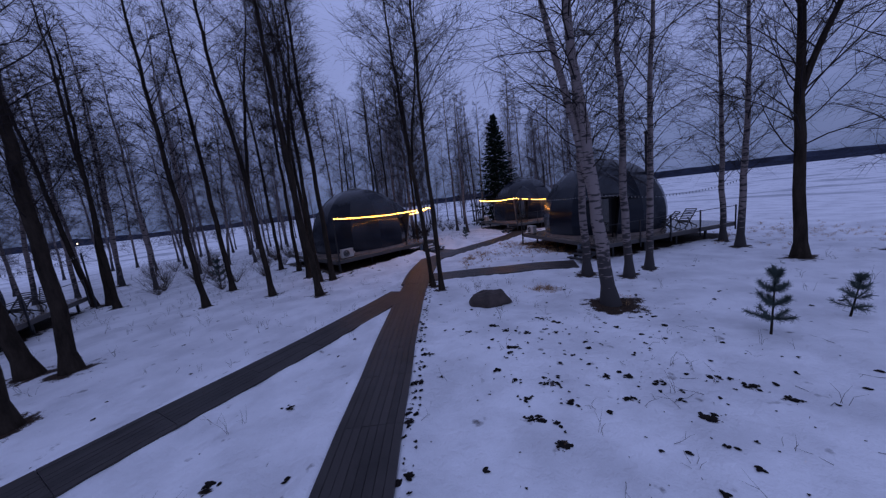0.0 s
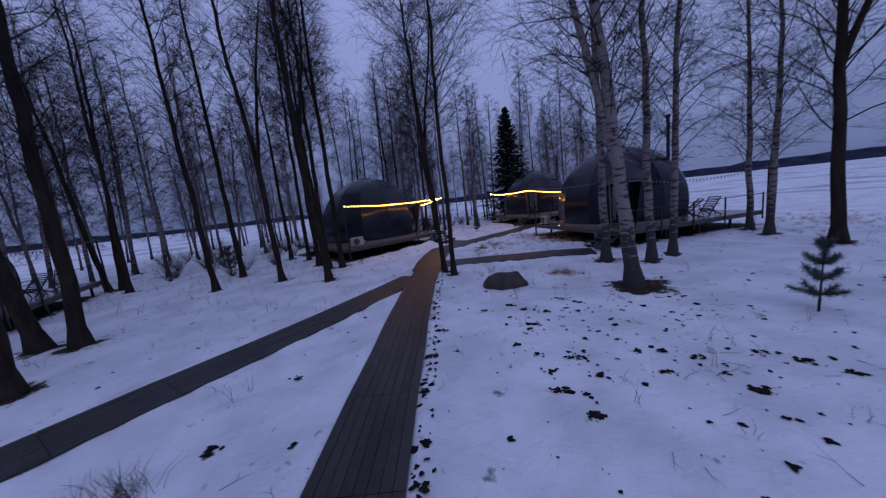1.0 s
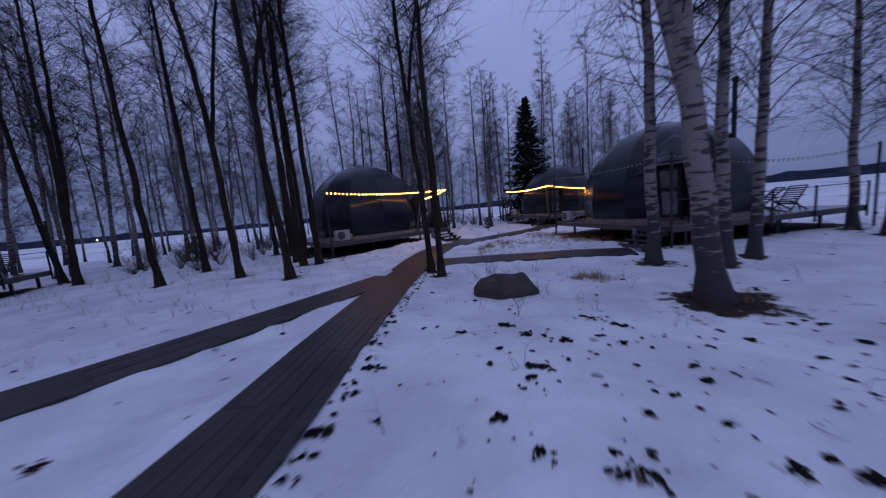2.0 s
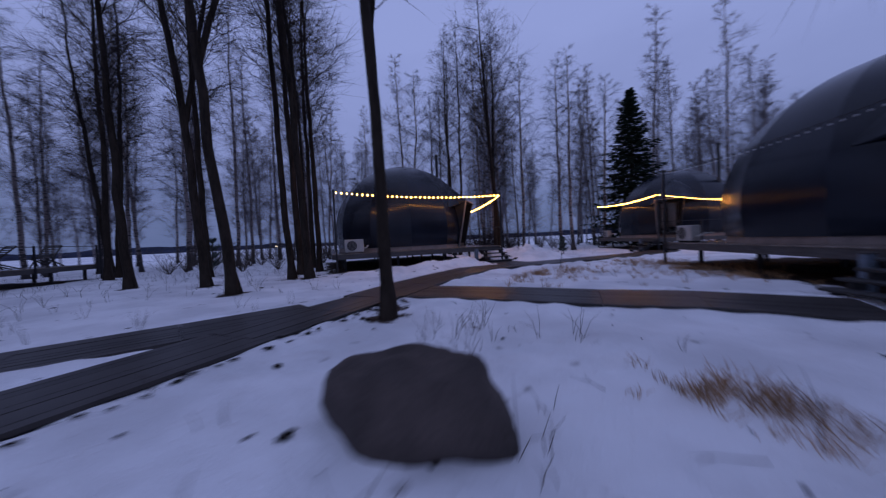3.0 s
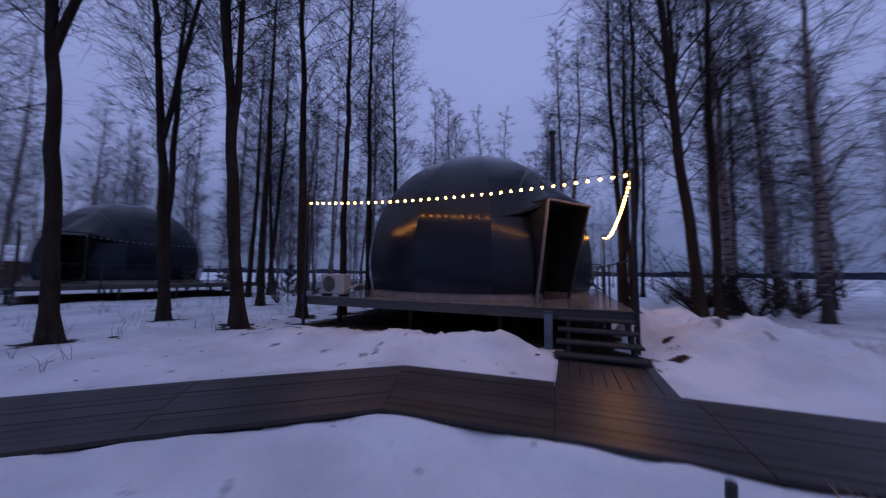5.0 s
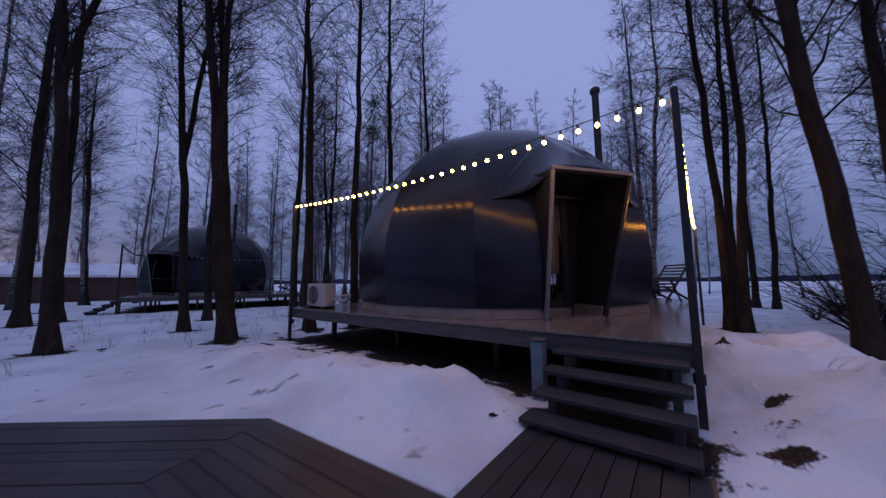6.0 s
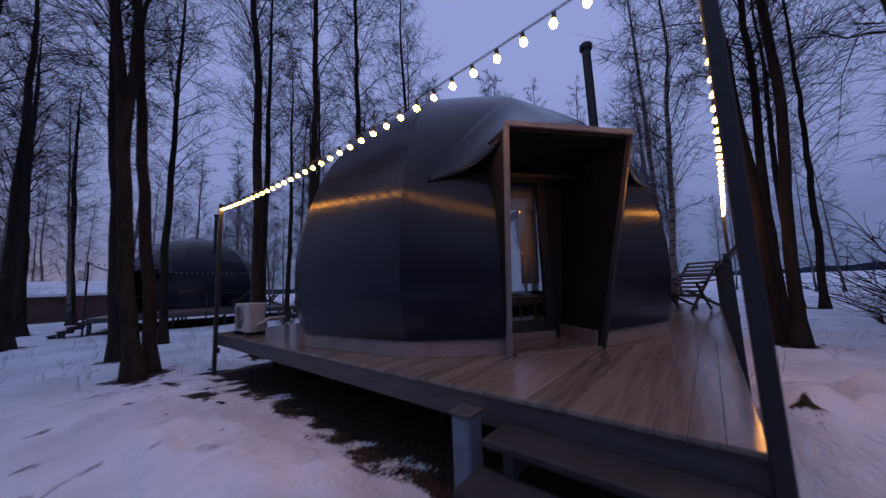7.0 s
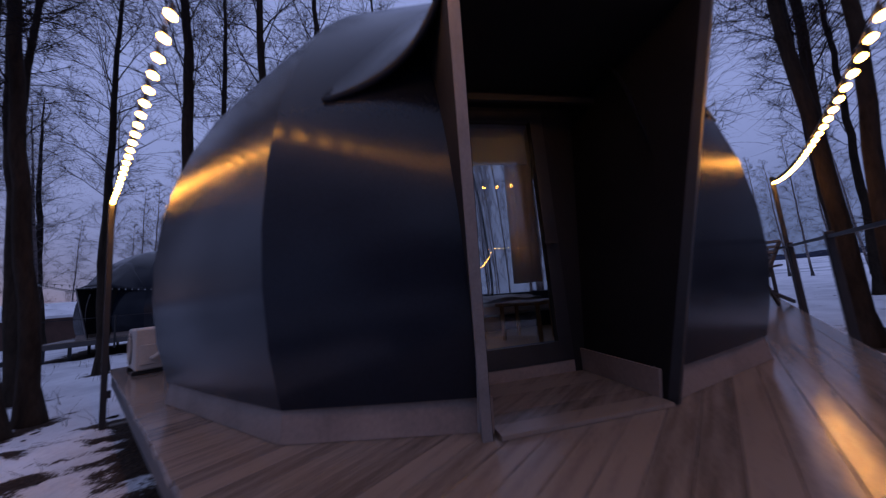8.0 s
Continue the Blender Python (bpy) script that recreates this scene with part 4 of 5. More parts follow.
DARKL = "slender bare tree with dark bark standing in the snow"
BIRL = "bare birch with white bark marked by black scars"
NEAR = [
    # x, y, lean per 10 m, diameter, height, kind, first branch, spread, fork: height and slope
    (-5.5, 2.6, (0.1, 0.3), 0.42, 16, "dark", 0.36, 2.3, None), (-9.0, 4.45, (-0.28, -0.95), 0.40, 17, "dark", 0.24, 2.8, None), (-7.85, 4.8, (0.25, 0.12), 0.37, 17, "dark", 0.22, 2.8, None),
    (-18.65, 10.85, (-0.22, -0.85), 0.26, 15, "dark", 0.3, 2.0, None), (-17.6, 10.95, (0.15, 0.4), 0.27, 16, "dark", 0.32, 2.2, None), (-25.2, 15.8, (0.3, 0.5), 0.27, 16, "birch", 0.24, 2.4, None),
    (-9.52, 10.25, (-0.25, -0.2), 0.25, 16, "dark", 0.3, 2.3, None), (-22.4, 22.6, (0.6, 0.8), 0.24, 15, "birch", 0.26, 2.4, None),
    (-7.05, 11.75, (0.0, -0.82), 0.25, 17, "dark", 0.3, 2.3, (5.6, 0.0, 0.22)), (-4.17, 11.55, (0.15, -0.9), 0.27, 16, "dark", 0.36, 2.2, (6.2, 0.05, 0.16)),
    (-7.65, 15.35, (0.03, -0.3), 0.28, 17, "dark", 0.34, 2.3, None), (-5.4, 14.45, (0.5, -0.78), 0.27, 17, "dark", 0.36, 2.2, (4.6, -0.02, 0.05)), (-6.0, 14.1, (0.5, -0.6), 0.24, 16, "dark", 0.38, 2.0, None),
    (-8.2, 16.55, (0.0, -0.1), 0.24, 17, "dark", 0.34, 2.2, None), (-10.0, 17.3, (0.05, 0.0), 0.24, 17, "dark", 0.34, 2.2, None), (-12.6, 18.5, (0.0, 0.0), 0.24, 16, "dark", 0.3, 2.2, None),
    (-10.9, 12.9, (0.0, 0.0), 0.26, 17, "dark", 0.34, 2.2, None), (-16.0, 10.4, (0.0, 0.1), 0.26, 16, "dark", 0.34, 2.2, None),
    (1.8, 11.68, (0.1, -0.25), 0.185, 14, "dark", 0.4, 2.4, None), (1.27, 12.18, (-0.72, 0.45), 0.19, 14, "dark", 0.4, 2.4, (5.2, 0.12, 0.1)),
    (7.8, 9.5, (-1.0, 0.2), 0.40, 15, "birch", 0.24, 3.2, (3.6, -0.27, 0.08)), (7.78, 13.15, (-0.16, 0.02), 0.32, 15, "birch", 0.22, 2.6, None), (9.18, 12.55, (-0.08, 0.02), 0.29, 15, "birch", 0.2, 2.6, None),
    (10.2, 13.55, (0.2, -0.06), 0.26, 15, "birch", 0.2, 2.6, None), (15.2, 18.4, (-0.35, 0.15), 0.26, 14, "birch", 0.2, 2.6, None), (15.05, 16.8, (0.0, 0.0), 0.28, 14, "birch", 0.2, 2.6, None),
    (15.55, 14.2, (-0.15, 0.12), 0.38, 16, "dark", 0.22, 4.1, (6.3, 0.2, -0.12)), (18.8, 14.8, (0.1, 0.1), 0.24, 14, "birch", 0.2, 2.8, None),
    (-3.4, 26.05, (-0.45, -0.38), 0.27, 16, "dark", 0.22, 3.2, (4.2, -0.12, 0.16)), (-5.15, 28.8, (0.1, 0.1), 0.26, 16, "dark", 0.26, 2.4, None),
    (-6.3, 30.9, (-0.1, -0.1), 0.28, 16, "birch", 0.2, 2.2, None), (-8.1, 27.72, (-0.12, -0.16), 0.25, 17, "dark", 0.3, 2.0, None), (-7.62, 27.75, (0.14, 0.18), 0.22, 17, "dark", 0.3, 2.0, None),
    (-9.5, 29.0, (0.2, 0.2), 0.24, 16, "dark", 0.3, 2.2, None), (-4.25, 31.8, (0.0, 0.0), 0.26, 15, "birch", 0.2, 2.2, None), (-2.5, 35.6, (0.03, 0.0), 0.28, 16, "birch", 0.2, 2.2, None),
    (-0.8, 32.85, (-0.2, -0.06), 0.27, 15, "birch", 0.2, 2.2, None), (0.2, 39.0, (0.2, 0.0), 0.28, 15, "birch", 0.2, 2.2, None), (-12.9, 28.2, (0.3, 0.6), 0.24, 16, "birch", 0.24, 2.2, None),
    (-15.6, 34.6, (0.1, 0.1), 0.27, 17, "dark", 0.3, 2.0, None), (-15.1, 35.1, (0.25, 0.25), 0.25, 17, "dark", 0.3, 2.0, None),
    (-22.5, 12.0, (0.2, 0.3), 0.24, 15, "birch", 0.24, 2.2, None),
    (-25.0, 8.0, (0.2, -0.3), 0.26, 16, "birch", 0.24, 2.2, None), (-19.0, 14.2, (-0.2, 0.3), 0.22, 15, "birch", 0.24, 2.2, None),
    (-12.5, -1.2, (0.4, -0.2), 0.40, 16, "dark", 0.36, 2.3, None), (-17.6, -6.2, (0.3, -0.2), 0.42, 17, "dark", 0.36, 2.3, None),
]
FEET += [(row[0], row[1], row[3] * 1.25 + 0.12) for row in NEAR]
ground()
for i, (x, y, lean, d, h, kind, start, spread, fork) in enumerate(NEAR):
    birch = kind == "birch"
    make_tree(x, y, lean, d, h, kind, 100 + i, BIRL if birch else DARKL, start, 48, spread, 8, 5, 0.0058, 1, 0.08, "bare trees round the cabins", fork)

# the wood behind: a few trees, repeated
proto = []
for i in range(7):
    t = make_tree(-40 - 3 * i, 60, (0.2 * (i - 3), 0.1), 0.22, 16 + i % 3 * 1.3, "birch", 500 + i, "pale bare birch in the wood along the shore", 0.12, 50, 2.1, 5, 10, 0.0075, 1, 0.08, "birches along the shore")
    proto.append(t)
rng = random.Random(7)
placed = []
placed_gap = 0
tries = 0
while len(placed) < 150 and tries < 6000:
    tries += 1
    a, r = radians(rng.uniform(70, 248)), rng.uniform(19, 56)
    x, y = 0 + r * math.cos(a), 14 + r * math.sin(a)
    if any(math.hypot(x - px, y - py) < 2.0 for px, py in placed):
        continue
    if -3 < x < 11 and y < 41 or math.hypot(x + 17, y - 3.5) < 7 or (x > -14 and y < 27 and y > 0):
        continue
    if -22 < x < -8 and -2 < y < 14:
        continue
    if radians(128) < math.atan2(y - 21, x - 1) < radians(149) or math.hypot(x + 24, y + 13) < 9:
        continue
    if radians(135) < math.atan2(y + 0.5, x - 5) < radians(163) and len(placed) % 2:
        placed_gap += 1
        if placed_gap % 3:
            continue
    if radians(96) < math.atan2(y - 16, x - 4) < radians(124) and tries % 2:
        continue
    placed.append((x, y))
    copy_thing(proto[len(placed) % 7], pose(x, y, ground_z(x, y) - 0.1, rng.uniform(-2, 2), rng.uniform(-2, 2), rng.uniform(0, 360)) @ Matrix.Diagonal((*(rng.uniform(0.82, 1.12),) * 3, 1)))


def spruce(x, y, h, w):
    rng = random.Random(3)
    ob = thing("spruce_tree", pose(x, y, ground_z(x, y) - 0.1), "dark green full spruce rising behind a dome cabin", "tree")
    tr, cr = Sticks(), Sticks()
    tr.stick([Vector((0, 0, h * i / 12)) for i in range(13)], [0.2 * (1 - i / 12.5) for i in range(13)], 8)
    for i in range(260):
        t = (i + rng.random()) / 260
        z = 0.5 + (h - 0.6) * t
        l = w * (1 - t) ** 0.85 * (0.55 + 0.75 * rng.random()) + 0.15
        a = i * 2.4
        d = Vector((math.cos(a), math.sin(a), -0.18 + 0.5 * t))
        pts, rad = grow(rng, Vector((0, 0, z)), d.normalized(), l, 0.03, 4, -0.03, 0.05)
        cr.stick(pts, [0.03, 0.025, 0.02, 0.015, 0.01], 3)
        for s in range(14):
            q = 0.15 + 0.85 * (s + rng.random()) / 14
            k = min(3, int(q * 4))
            o = pts[k].lerp(pts[k + 1], q * 4 - k)
            e = Vector((rng.gauss(0, 1) * 0.5 - d.y * (1 if s % 2 else -1), rng.gauss(0, 1) * 0.5 + d.x * (1 if s % 2 else -1), -0.35)) + d * 0.6
            p2, _ = grow(rng, o, e.normalized(), 0.18 + 0.32 * l * (1.1 - q), 0.05, 2, 0.06, 0.1)
            cr.stick(p2, [0.05, 0.06, 0.015], 4)
    for nm, st, m in (("trunk", tr, BARK), ("crown", cr, NEEDLE)):
        o = new(nm, st.mesh(nm, m))
        o.parent = ob


spruce(2.4, 39.5, 13.4, 3.7)


def sapling(x, y, h, seed, label, n_needles=200):
    rng = random.Random(seed)
    ob = thing("pine_sapling", pose(x, y, ground_z(x, y) - 0.02, rng.uniform(-5, 5), rng.uniform(-5, 5), 0), label, "sapling", "pine saplings")
    tr, cr = Sticks(), Sticks()
    tr.stick([Vector((0, 0, h * i / 6)) for i in range(7)], [0.022 * (1 - i / 7) + 0.004 for i in range(7)], 6)
    for whorl in range(4):
        z = h * (0.25 + 0.22 * whorl)
        n = 5 if whorl < 3 else 4
        for k in range(n):
            a = k * math.tau / n + whorl + rng.random() * 0.5
            l = h * 0.36 * (1 - 0.2 * whorl) * rng.uniform(0.7, 1.15)
            d = Vector((math.cos(a), math.sin(a), 0.25 + 0.25 * whorl))
            pts, rad = grow(rng, Vector((0, 0, z)), d.normalized(), l, 0.009, 4, -0.08, 0.08)
            tr.stick(pts, rad, 4)
            for s in range(n_needles):
                q = 0.12 + 0.88 * s / n_needles
                kk = min(3, int(q * 4))
                o = pts[kk].lerp(pts[kk + 1], q * 4 - kk)
                e = (pts[kk + 1] - pts[kk]).normalized() * 0.7 + Vector((rng.gauss(0, 0.8), rng.gauss(0, 0.8), rng.gauss(0.15, 0.8)))
                ln = 0.10 * rng.uniform(0.7, 1.3)
                cr.stick([o, o + e.normalized() * ln], [0.0042, 0.002], 3)
    for s in range(110):
        o = Vector((0, 0, h * rng.uniform(0.8, 1.0)))
        e = Vector((rng.gauss(0, 0.6), rng.gauss(0, 0.6), rng.uniform(0.2, 1)))
        cr.stick([o, o + e.normalized() * 0.1], [0.005, 0.002], 3)
    for nm, st, m in (("stem", tr, BARK), ("needles", cr, PINE)):
        o = new(nm, st.mesh(nm, m))
        o.parent = ob


sapling(10.45, 7.3, 1.4, 1, "small green pine sapling growing out of the snow")
sapling(12.5, 8.25, 1.0, 2, "thin sparse pine sapling leaning in the snow", 80)
sapling(-12.5, 13.5, 1.7, 3, "small green pine sapling growing out of the snow")
sapling(0.0, 27.5, 1.05, 4, "small green pine sapling growing out of the snow")

# ---- rock, clods, grass ----


def boulder(x, y):
    bm = bmesh.new()
    bmesh.ops.create_icosphere(bm, subdivisions=4, radius=1)
    for v in bm.verts:
        c = v.co.copy()
        n = noise.noise(c * 1.3 + Vector((4, 2, 7))) * 0.22 + noise.noise(c * 4) * 0.06
        v.co = Vector((c.x * 0.69, c.y * 0.51, c.z * 0.47)) * (1 + n)
        v.co.z = min(v.co.z, 0.34 + 0.08 * noise.noise(c * 2))
        v.co.x += 0.1 * v.co.z
    ob = part("boulder", bm, ROCK, smooth=True)
    ob.matrix_world = pose(x, y, 0.04, 0, 0, 8)
    tagged(ob, "flat-topped brown granite boulder lying in the snow", "rock")


boulder(4.02, 9.86)


def clods():
    """Dark leaves and soil that show through the thin snow."""
    rng = random.Random(11)
    st = Sticks()
    for i in range(1150):
        pick = rng.random()
        if pick < 0.24:
            px, py = rng.choice(PATCHES)
            x, y = rng.gauss(px, 0.07), rng.gauss(py, 0.045)
        elif pick < 0.5:
            x, y = rng.gauss(6.6, 1.9), rng.gauss(6.6, 2.2)
        elif i % 3 == 0:
            (ax, ay), (bx, by) = rng.choice(list(zip(MAIN[1:], MAIN[2:])))
            t, o = rng.random(), rng.uniform(0.56, 0.85)
            x, y = ax + (bx - ax) * t + o, ay + (by - ay) * t
        elif i % 3 == 1:
            fx, fy, fr = rng.choice(FEET)
            an, dd = rng.uniform(0, 6.3), fr * rng.uniform(0.6, 2.6)
            x, y = fx + dd * math.cos(an), fy + dd * math.sin(an)
        else:
            x, y = rng.uniform(-7, 14), rng.uniform(0, 24)
        r = rng.choice((0.010, 0.012, 0.016, 0.02, 0.025, 0.035, 0.045)) * rng.uniform(0.7, 1.3)
        if way_gap(x, y) < 0.02:
            continue
        z = ground_z(x, y)
        first = len(st.v)
        for k in range(rng.randrange(2, 6)):
            o = Vector((x + rng.gauss(0, r * 0.5), y + rng.gauss(0, r * 0.5), z + 0.012))
            e = Vector((rng.gauss(0, 1), rng.gauss(0, 1), rng.uniform(-0.1, 0.25))).normalized() * r
            st.stick([o - e, o - e * 0.3, o + e * 0.5, o + e], [r * 0.2, r * 0.62, r * 0.55, r * 0.15], 6)
        for p in st.v[first:]:
            p.z = z + 0.008 + (p.z - z) * 0.3
    ob = new("clods", st.mesh("clods", CLOD))
    tagged(ob, "dark dead leaves and soil clods showing through the snow", "leaf litter", kind="stuff")


clods()


def tufts(name, spots, material, label, seed, blades, height, lean):
    rng = random.Random(seed)
    st = Sticks()
    for x, y, rad, n in spots:
        for t in range(n):
            cx, cy = x + rng.gauss(0, rad), y + rng.gauss(0, rad)
            z = ground_z(cx, cy) - 0.02
            hh = height * rng.uniform(0.5, 1.3)
            for b in range(blades):
                o = Vector((cx + rng.gauss(0, 0.035), cy + rng.gauss(0, 0.035), z))
                d = Vector((rng.gauss(0, lean), rng.gauss(0, lean), 1)).normalized()
                m = o + d * hh * 0.55
                e = m + (d + Vector((rng.gauss(0, lean), rng.gauss(0, lean), -0.35))).normalized() * hh * 0.5
                st.stick([o, m, e], [0.0035, 0.003, 0.001], 3)
    ob = new(name, st.mesh(name, material))
    tagged(ob, label, "grass", kind="stuff")


tufts("dry_grass", [(1.82, 16.8, 0.16, 9), (2.14, 17.8, 0.2, 12), (2.73, 19.15, 0.22, 12), (3.44, 19.0, 0.2, 8), (2.27, 16.0, 0.15, 6), (3.14, 17.2, 0.2, 5), (1.88, 18.75, 0.2, 8), (2.0, 18.08, 0.2, 12), (2.2, 19.5, 0.15, 6), (2.85, 18.76, 0.15, 7), (4.06, 21.1, 0.3, 14), (4.1, 22.8, 0.4, 24), (3.5, 21.8, 0.7, 14), (2.6, 17.6, 0.7, 8), (5.9, 20.6, 0.8, 110), (6.5, 18.8, 0.6, 60), (5.2, 22.2, 0.6, 50), (6.05, 11.15, 0.22, 40), (5.6, 11.3, 0.2, 8), (2.05, 18.2, 0.25, 8), (2.85, 19.5, 0.3, 8), (2.5, 18.9, 0.3, 6), (3.2, 15.8, 0.8, 8), (4.4, 17.8, 0.7, 10), (8.0, 9.8, 0.4, 6), (16.5, 18.8, 1.2, 25), (19, 17, 1.5, 20), (18.8, 20.5, 1.5, 50), (21.0, 19.5, 1.6, 50)],
      STRAW, "clumps of dry straw-coloured grass poking through the snow", 21, 9, 0.18, 0.5)
tufts("dry_weeds", [(3.0, 18.5, 1.2, 5), (-2, 8, 3, 30), (3.0, 11.5, 0.5, 16), (3.8, 12.2, 0.5, 8), (5.5, 10.5, 1.2, 16), (-8, 9, 4, 60), (-13, 13, 4, 70), (-17, 15, 5, 90), (12, 9, 3, 20), (-3, 29, 3, 60), (-1, 3, 1.2, 8), (0.38, 1.44, 0.12, 26), (-0.1, 1.2, 0.2, 6), (8, 4, 2, 12), (-11, 17, 3, 50)],
      WEED, "thin dry weed stalks standing in the snow", 22, 3, 0.34, 0.3)

tw = Sticks()
rt = random.Random(31)
for i in range(150):
    x, y = (rt.gauss(8.5, 2.5), rt.gauss(4.5, 3)) if i % 2 else (rt.uniform(-8, 13), rt.uniform(0, 23))
    if way_gap(x, y) < 0.1:
        continue
    a = rt.uniform(0, 6.28)
    pts, rad = grow(rt, Vector((x, y, ground_z(x, y) + 0.006)), Vector((math.cos(a), math.sin(a), 0.06)), rt.uniform(0.15, 0.6), 0.004, 4, 0.02, 0.16)
    tw.stick(pts, rad, 3)
    p2, r2 = grow(rt, pts[2], Vector((math.cos(a + 0.7), math.sin(a + 0.7), 0.1)), 0.18, 0.003, 2, 0.02, 0.1)
    tw.stick(p2, r2, 3)
tagged(new("fallen_twigs", tw.mesh("fallen_twigs", TWIG)), "thin fallen twigs lying on the snow", "twigs", kind="stuff")

# shrubs along the shore
for i in range(48):
    rg = random.Random(900 + i)
    x, y = ((rg.uniform(-27, -12), rg.uniform(12, 25)) if i < 28 else (rg.uniform(-10, 2), rg.uniform(36, 46)) if i < 38 else (rg.uniform(-12, -5), rg.uniform(31, 36)))
    sh = Sticks()
    for k in range(26):
        a = rg.uniform(0, math.tau)
        pts, rad = grow(rg, Vector((0, 0, 0)), Vector((math.cos(a) * 0.6, math.sin(a) * 0.6, 1)).normalized(), rg.uniform(0.8, 1.9), 0.012, 4, 0.0, 0.14)
        sh.stick(pts, [max(r, 0.005) for r in rad], 3)
        for s in range(5):
            p2, r2 = grow(rg, pts[rg.randrange(1, 5)], Vector((rg.gauss(0, 0.6), rg.gauss(0, 0.6), 0.8)).normalized(), 0.45, 0.006, 2, 0.0, 0.2)
            sh.stick(p2, r2, 3)
    ob = thing("shrub", pose(x, y, ground_z(x, y) - 0.05), "leafless twiggy shrub at the lake edge", "shrub", "shore shrubs")
    o = new("crown", sh.mesh("crown", WEED))
    o.parent = ob

for i, (x, y, big) in enumerate(((-6.4, 29.4, 1.0), (-5.3, 30.4, 1.0), (-8.6, 32.0, 1.0), (-6.0, 33.6, 1.5))):
    rg = random.Random(980 + i)
    sh = Sticks()
    for k in range(34):
        a = rg.uniform(0, math.tau)
        pts, rad = grow(rg, Vector((0, 0, 0)), Vector((math.cos(a) * 0.9, math.sin(a) * 0.9, 1)).normalized(), rg.uniform(1.6, 3.2) * big, 0.02, 5, 0.02, 0.12)
        sh.stick(pts, [max(r, 0.006) for r in rad], 4)
        for s in range(9):
            p2, r2 = grow(rg, pts[rg.randrange(1, 6)], Vector((math.cos(a) + rg.gauss(0, 0.6), math.sin(a) + rg.gauss(0, 0.6), 0.6)).normalized(), rg.uniform(0.5, 1.0), 0.008, 3, 0.03, 0.16)
            sh.stick(p2, [max(r, 0.004) for r in r2], 3)
    ob = thing("shrub", pose(x, y, ground_z(x, y) - 0.05), "wide spreading leafless bush on the bank", "shrub", "shore shrubs")
    o = new("crown", sh.mesh("crown", TWIG))
    o.parent = ob

# far shed and lamps
shed = thing("shed", pose(-24, -13, -0.2, 0, 0, 144), "long low dark red shed with a snowy roof among trees", "shed")
part("wall", boxed((-7, -2.5, 0), (7, 2.5, 2.3), 0.02), SHED, shed)
bm = bmesh.new()
slab(bm, [Vector((-7.4, -3, 2.2)), Vector((-7.4, 0, 3.3)), Vector((-7.4, 3, 2.2)), Vector((-7.4, 3, 2.4)), Vector((-7.4, 0, 3.5)), Vector((-7.4, -3, 2.4))], Vector((14.8, 0, 0)))
part("roof", bm, SNOW, shed, "snow-covered roof")
for x, y in ((-560, 230), (-545, 262)):
    l = thing("far_lamp", pose(x, y, 2.5), "tiny warm lamp on the far shore", "lamp", "far shore lamps")
    bm = bmesh.new()
    bmesh.ops.create_icosphere(bm, subdivisions=1, radius=0.9)
    part("globe", bm, FARLAMP, l)

# ---- boardwalks, board by board ----


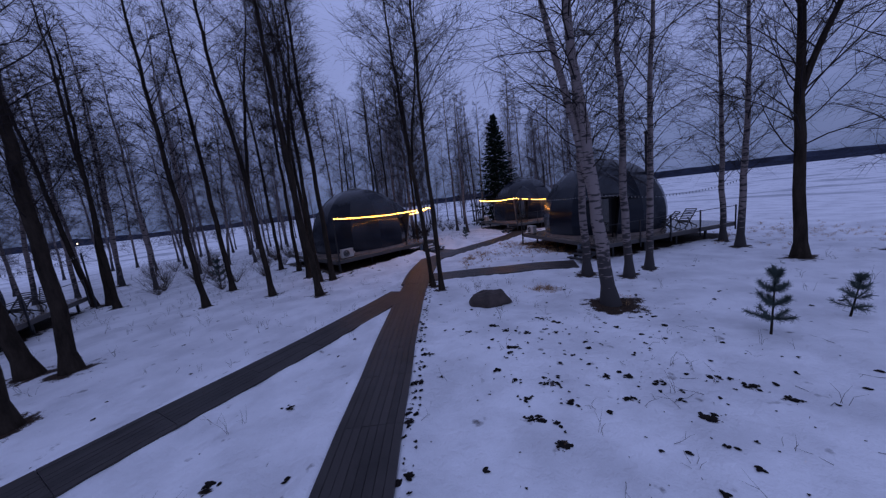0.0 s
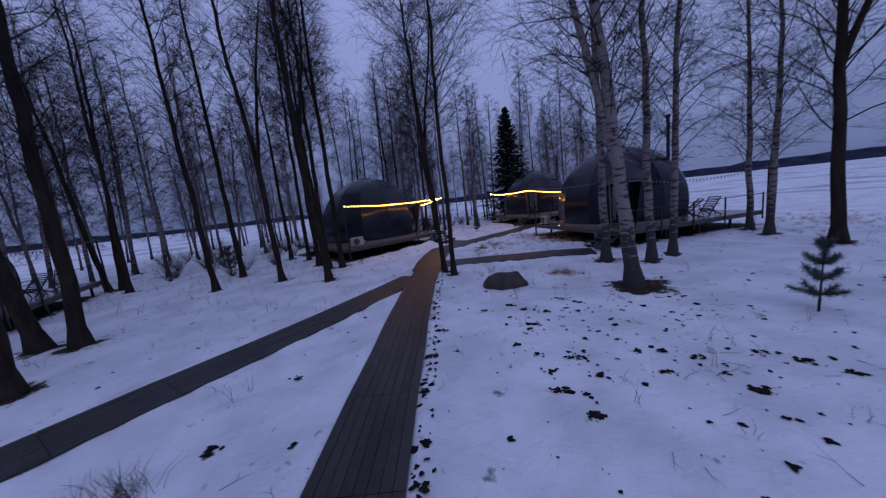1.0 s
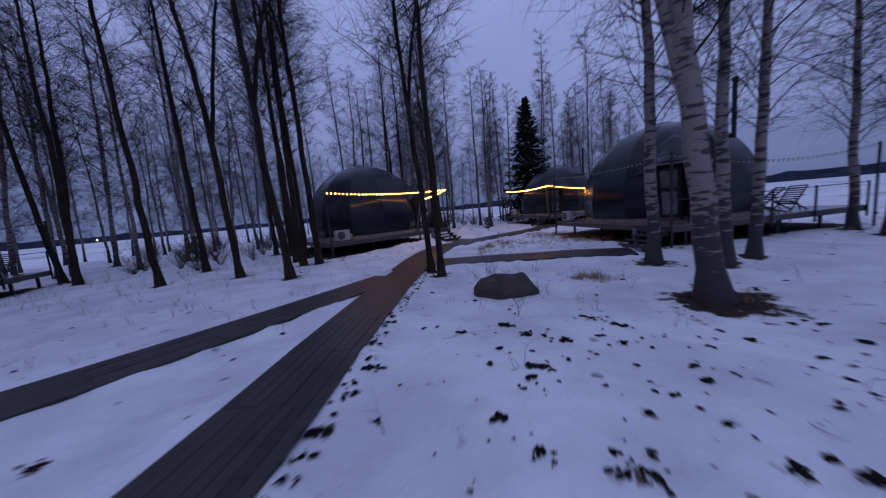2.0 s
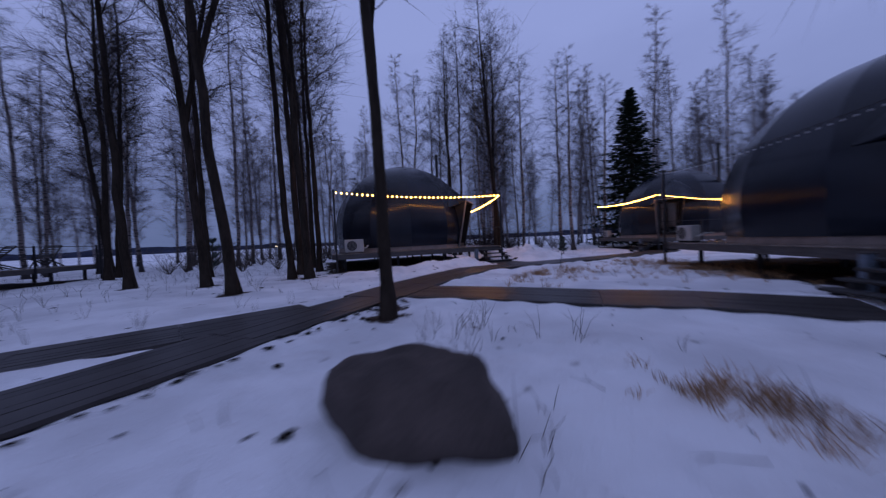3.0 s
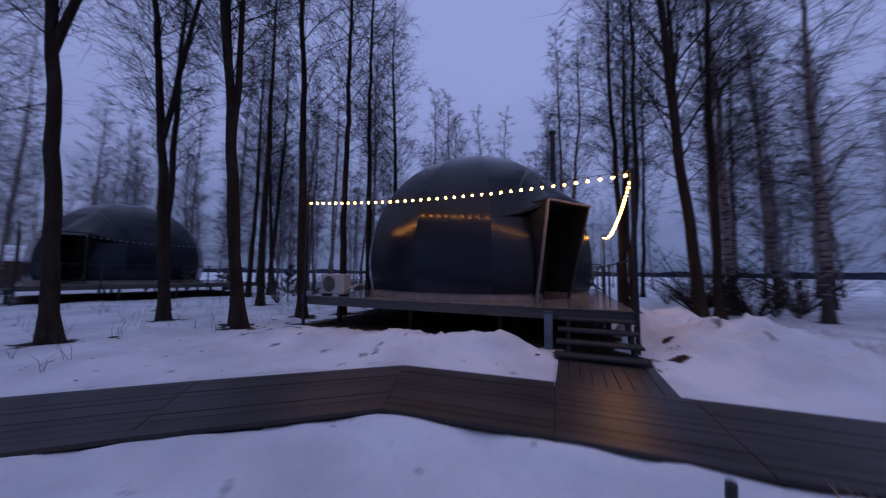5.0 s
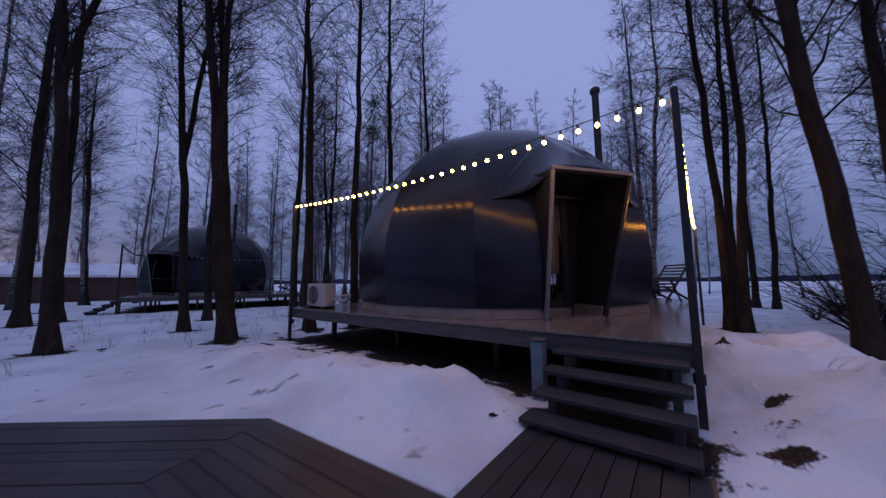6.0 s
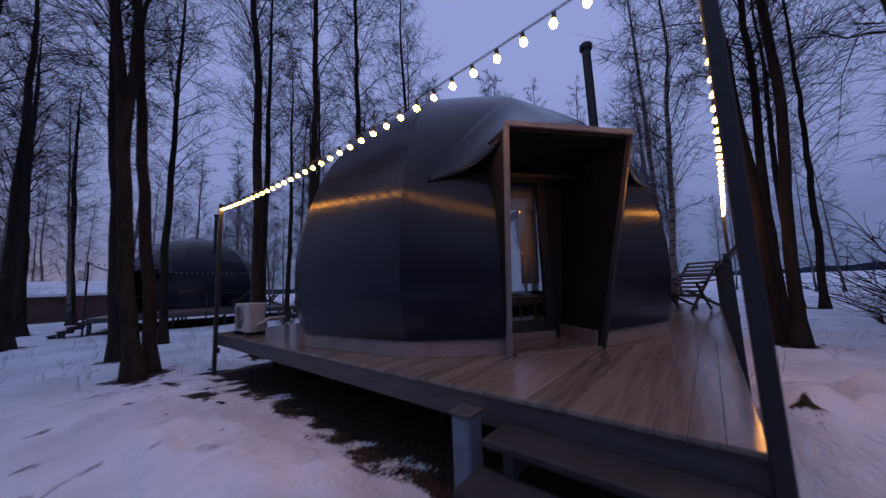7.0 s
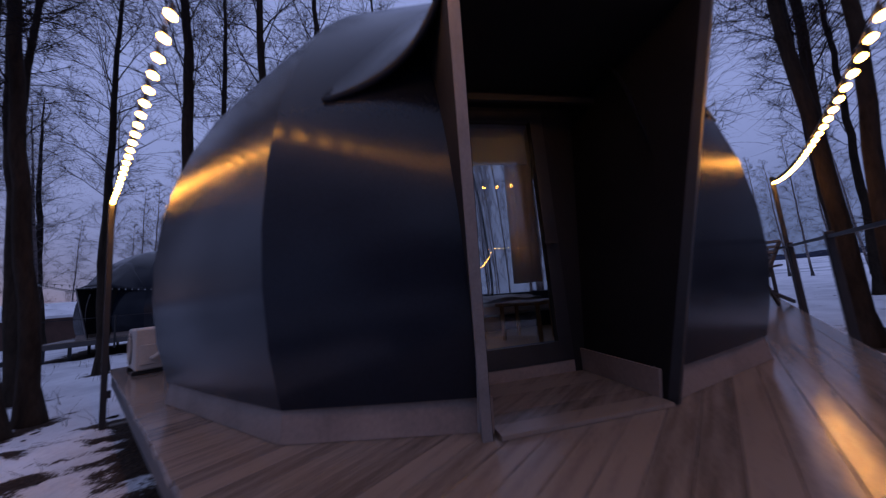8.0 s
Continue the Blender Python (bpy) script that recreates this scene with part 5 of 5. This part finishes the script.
def boardwalk(line, width, n, label, z=0.085, ends=(None, None)):
    ob = thing("boardwalk", pose(0, 0, 0), label, "boardwalk", "boardwalks", kind="structure")
    pts = [Vector((x, y, 0)) for x, y in line]
    offs = []
    for i, p in enumerate(pts):
        d0 = (p - pts[i - 1]).normalized() if i else (pts[1] - p).normalized()
        d1 = (pts[i + 1] - p).normalized() if i < len(pts) - 1 else d0
        t = (d0 + d1).normalized()
        nrm = Vector((t.y, -t.x, 0))
        if ends[0] and i == 0:
            nrm = Vector(ends[0])
        if ends[1] and i == len(pts) - 1:
            nrm = Vector(ends[1])
        c = max(0.5, nrm.dot(Vector((d1.y, -d1.x, 0))))
        offs.append(nrm / c)
    for i in range(len(pts) - 1):
        for k in range(n):
            a, b = -width / 2 + width * k / n + 0.004, -width / 2 + width * (k + 1) / n - 0.004
            dz = random.uniform(-0.003, 0.003)
            up = Vector((0, 0, z + dz))
            p, q = pts[i], pts[i + 1]
            g = (q - p).normalized() * 0.004
            bm = bmesh.new()
            slab(bm, [p + g + offs[i] * a + up, q - g + offs[i + 1] * a + up, q - g + offs[i + 1] * b + up, p + g + offs[i] * b + up], Vector((0, 0, -0.04)))
            for f in bm.faces:
                f.normal_flip()
            part("board", bm, WALK, ob)
        for s in (-1, 1):
            bm = bmesh.new()
            slab(bm, [pts[i] + offs[i] * (s * width / 2 * 0.93) + Vector((0, 0, z - 0.045)), pts[i + 1] + offs[i + 1] * (s * width / 2 * 0.93) + Vector((0, 0, z - 0.045)),
                      pts[i + 1] + offs[i + 1] * (s * width / 2 * 0.93) + Vector((0, 0, -0.15)), pts[i] + offs[i] * (s * width / 2 * 0.93) + Vector((0, 0, -0.15))], offs[i] * (-s * 0.04))
            part("bearer", bm, STEP, ob)
    return ob


boardwalk(MAIN_END, 1.42, 10, "dark weathered wide boardwalk past the deck stairs", z=0.091)
boardwalk(MAIN, 1.14, 8, "dark weathered boardwalk with boards laid lengthwise through snow")
boardwalk(SIDE, 1.2, 8, "dark weathered side boardwalk running into the main one", z=0.079)
boardwalk(SPUR, 1.47, 10, "dark weathered boardwalk leading to the stairs of a dome", z=0.079)
boardwalk(LAND, 1.33, 9, "short boardwalk landing before the deck stairs", z=0.073)

st = thing("garden_stake", pose(2.12, 19.62, -0.1, 8, 10, 0), "thin black garden stake leaning in the snow", "stake")
bm = bmesh.new()
cyl(bm, (0, 0, 0), (0, 0, 0.62), 0.009, 6)
part("rod", bm, BLACK, st)
bm = bmesh.new()
cyl(bm, (0, 0, 0.6), (0, 0, 0.68), 0.022, 8)
part("head", bm, BLACK, st)
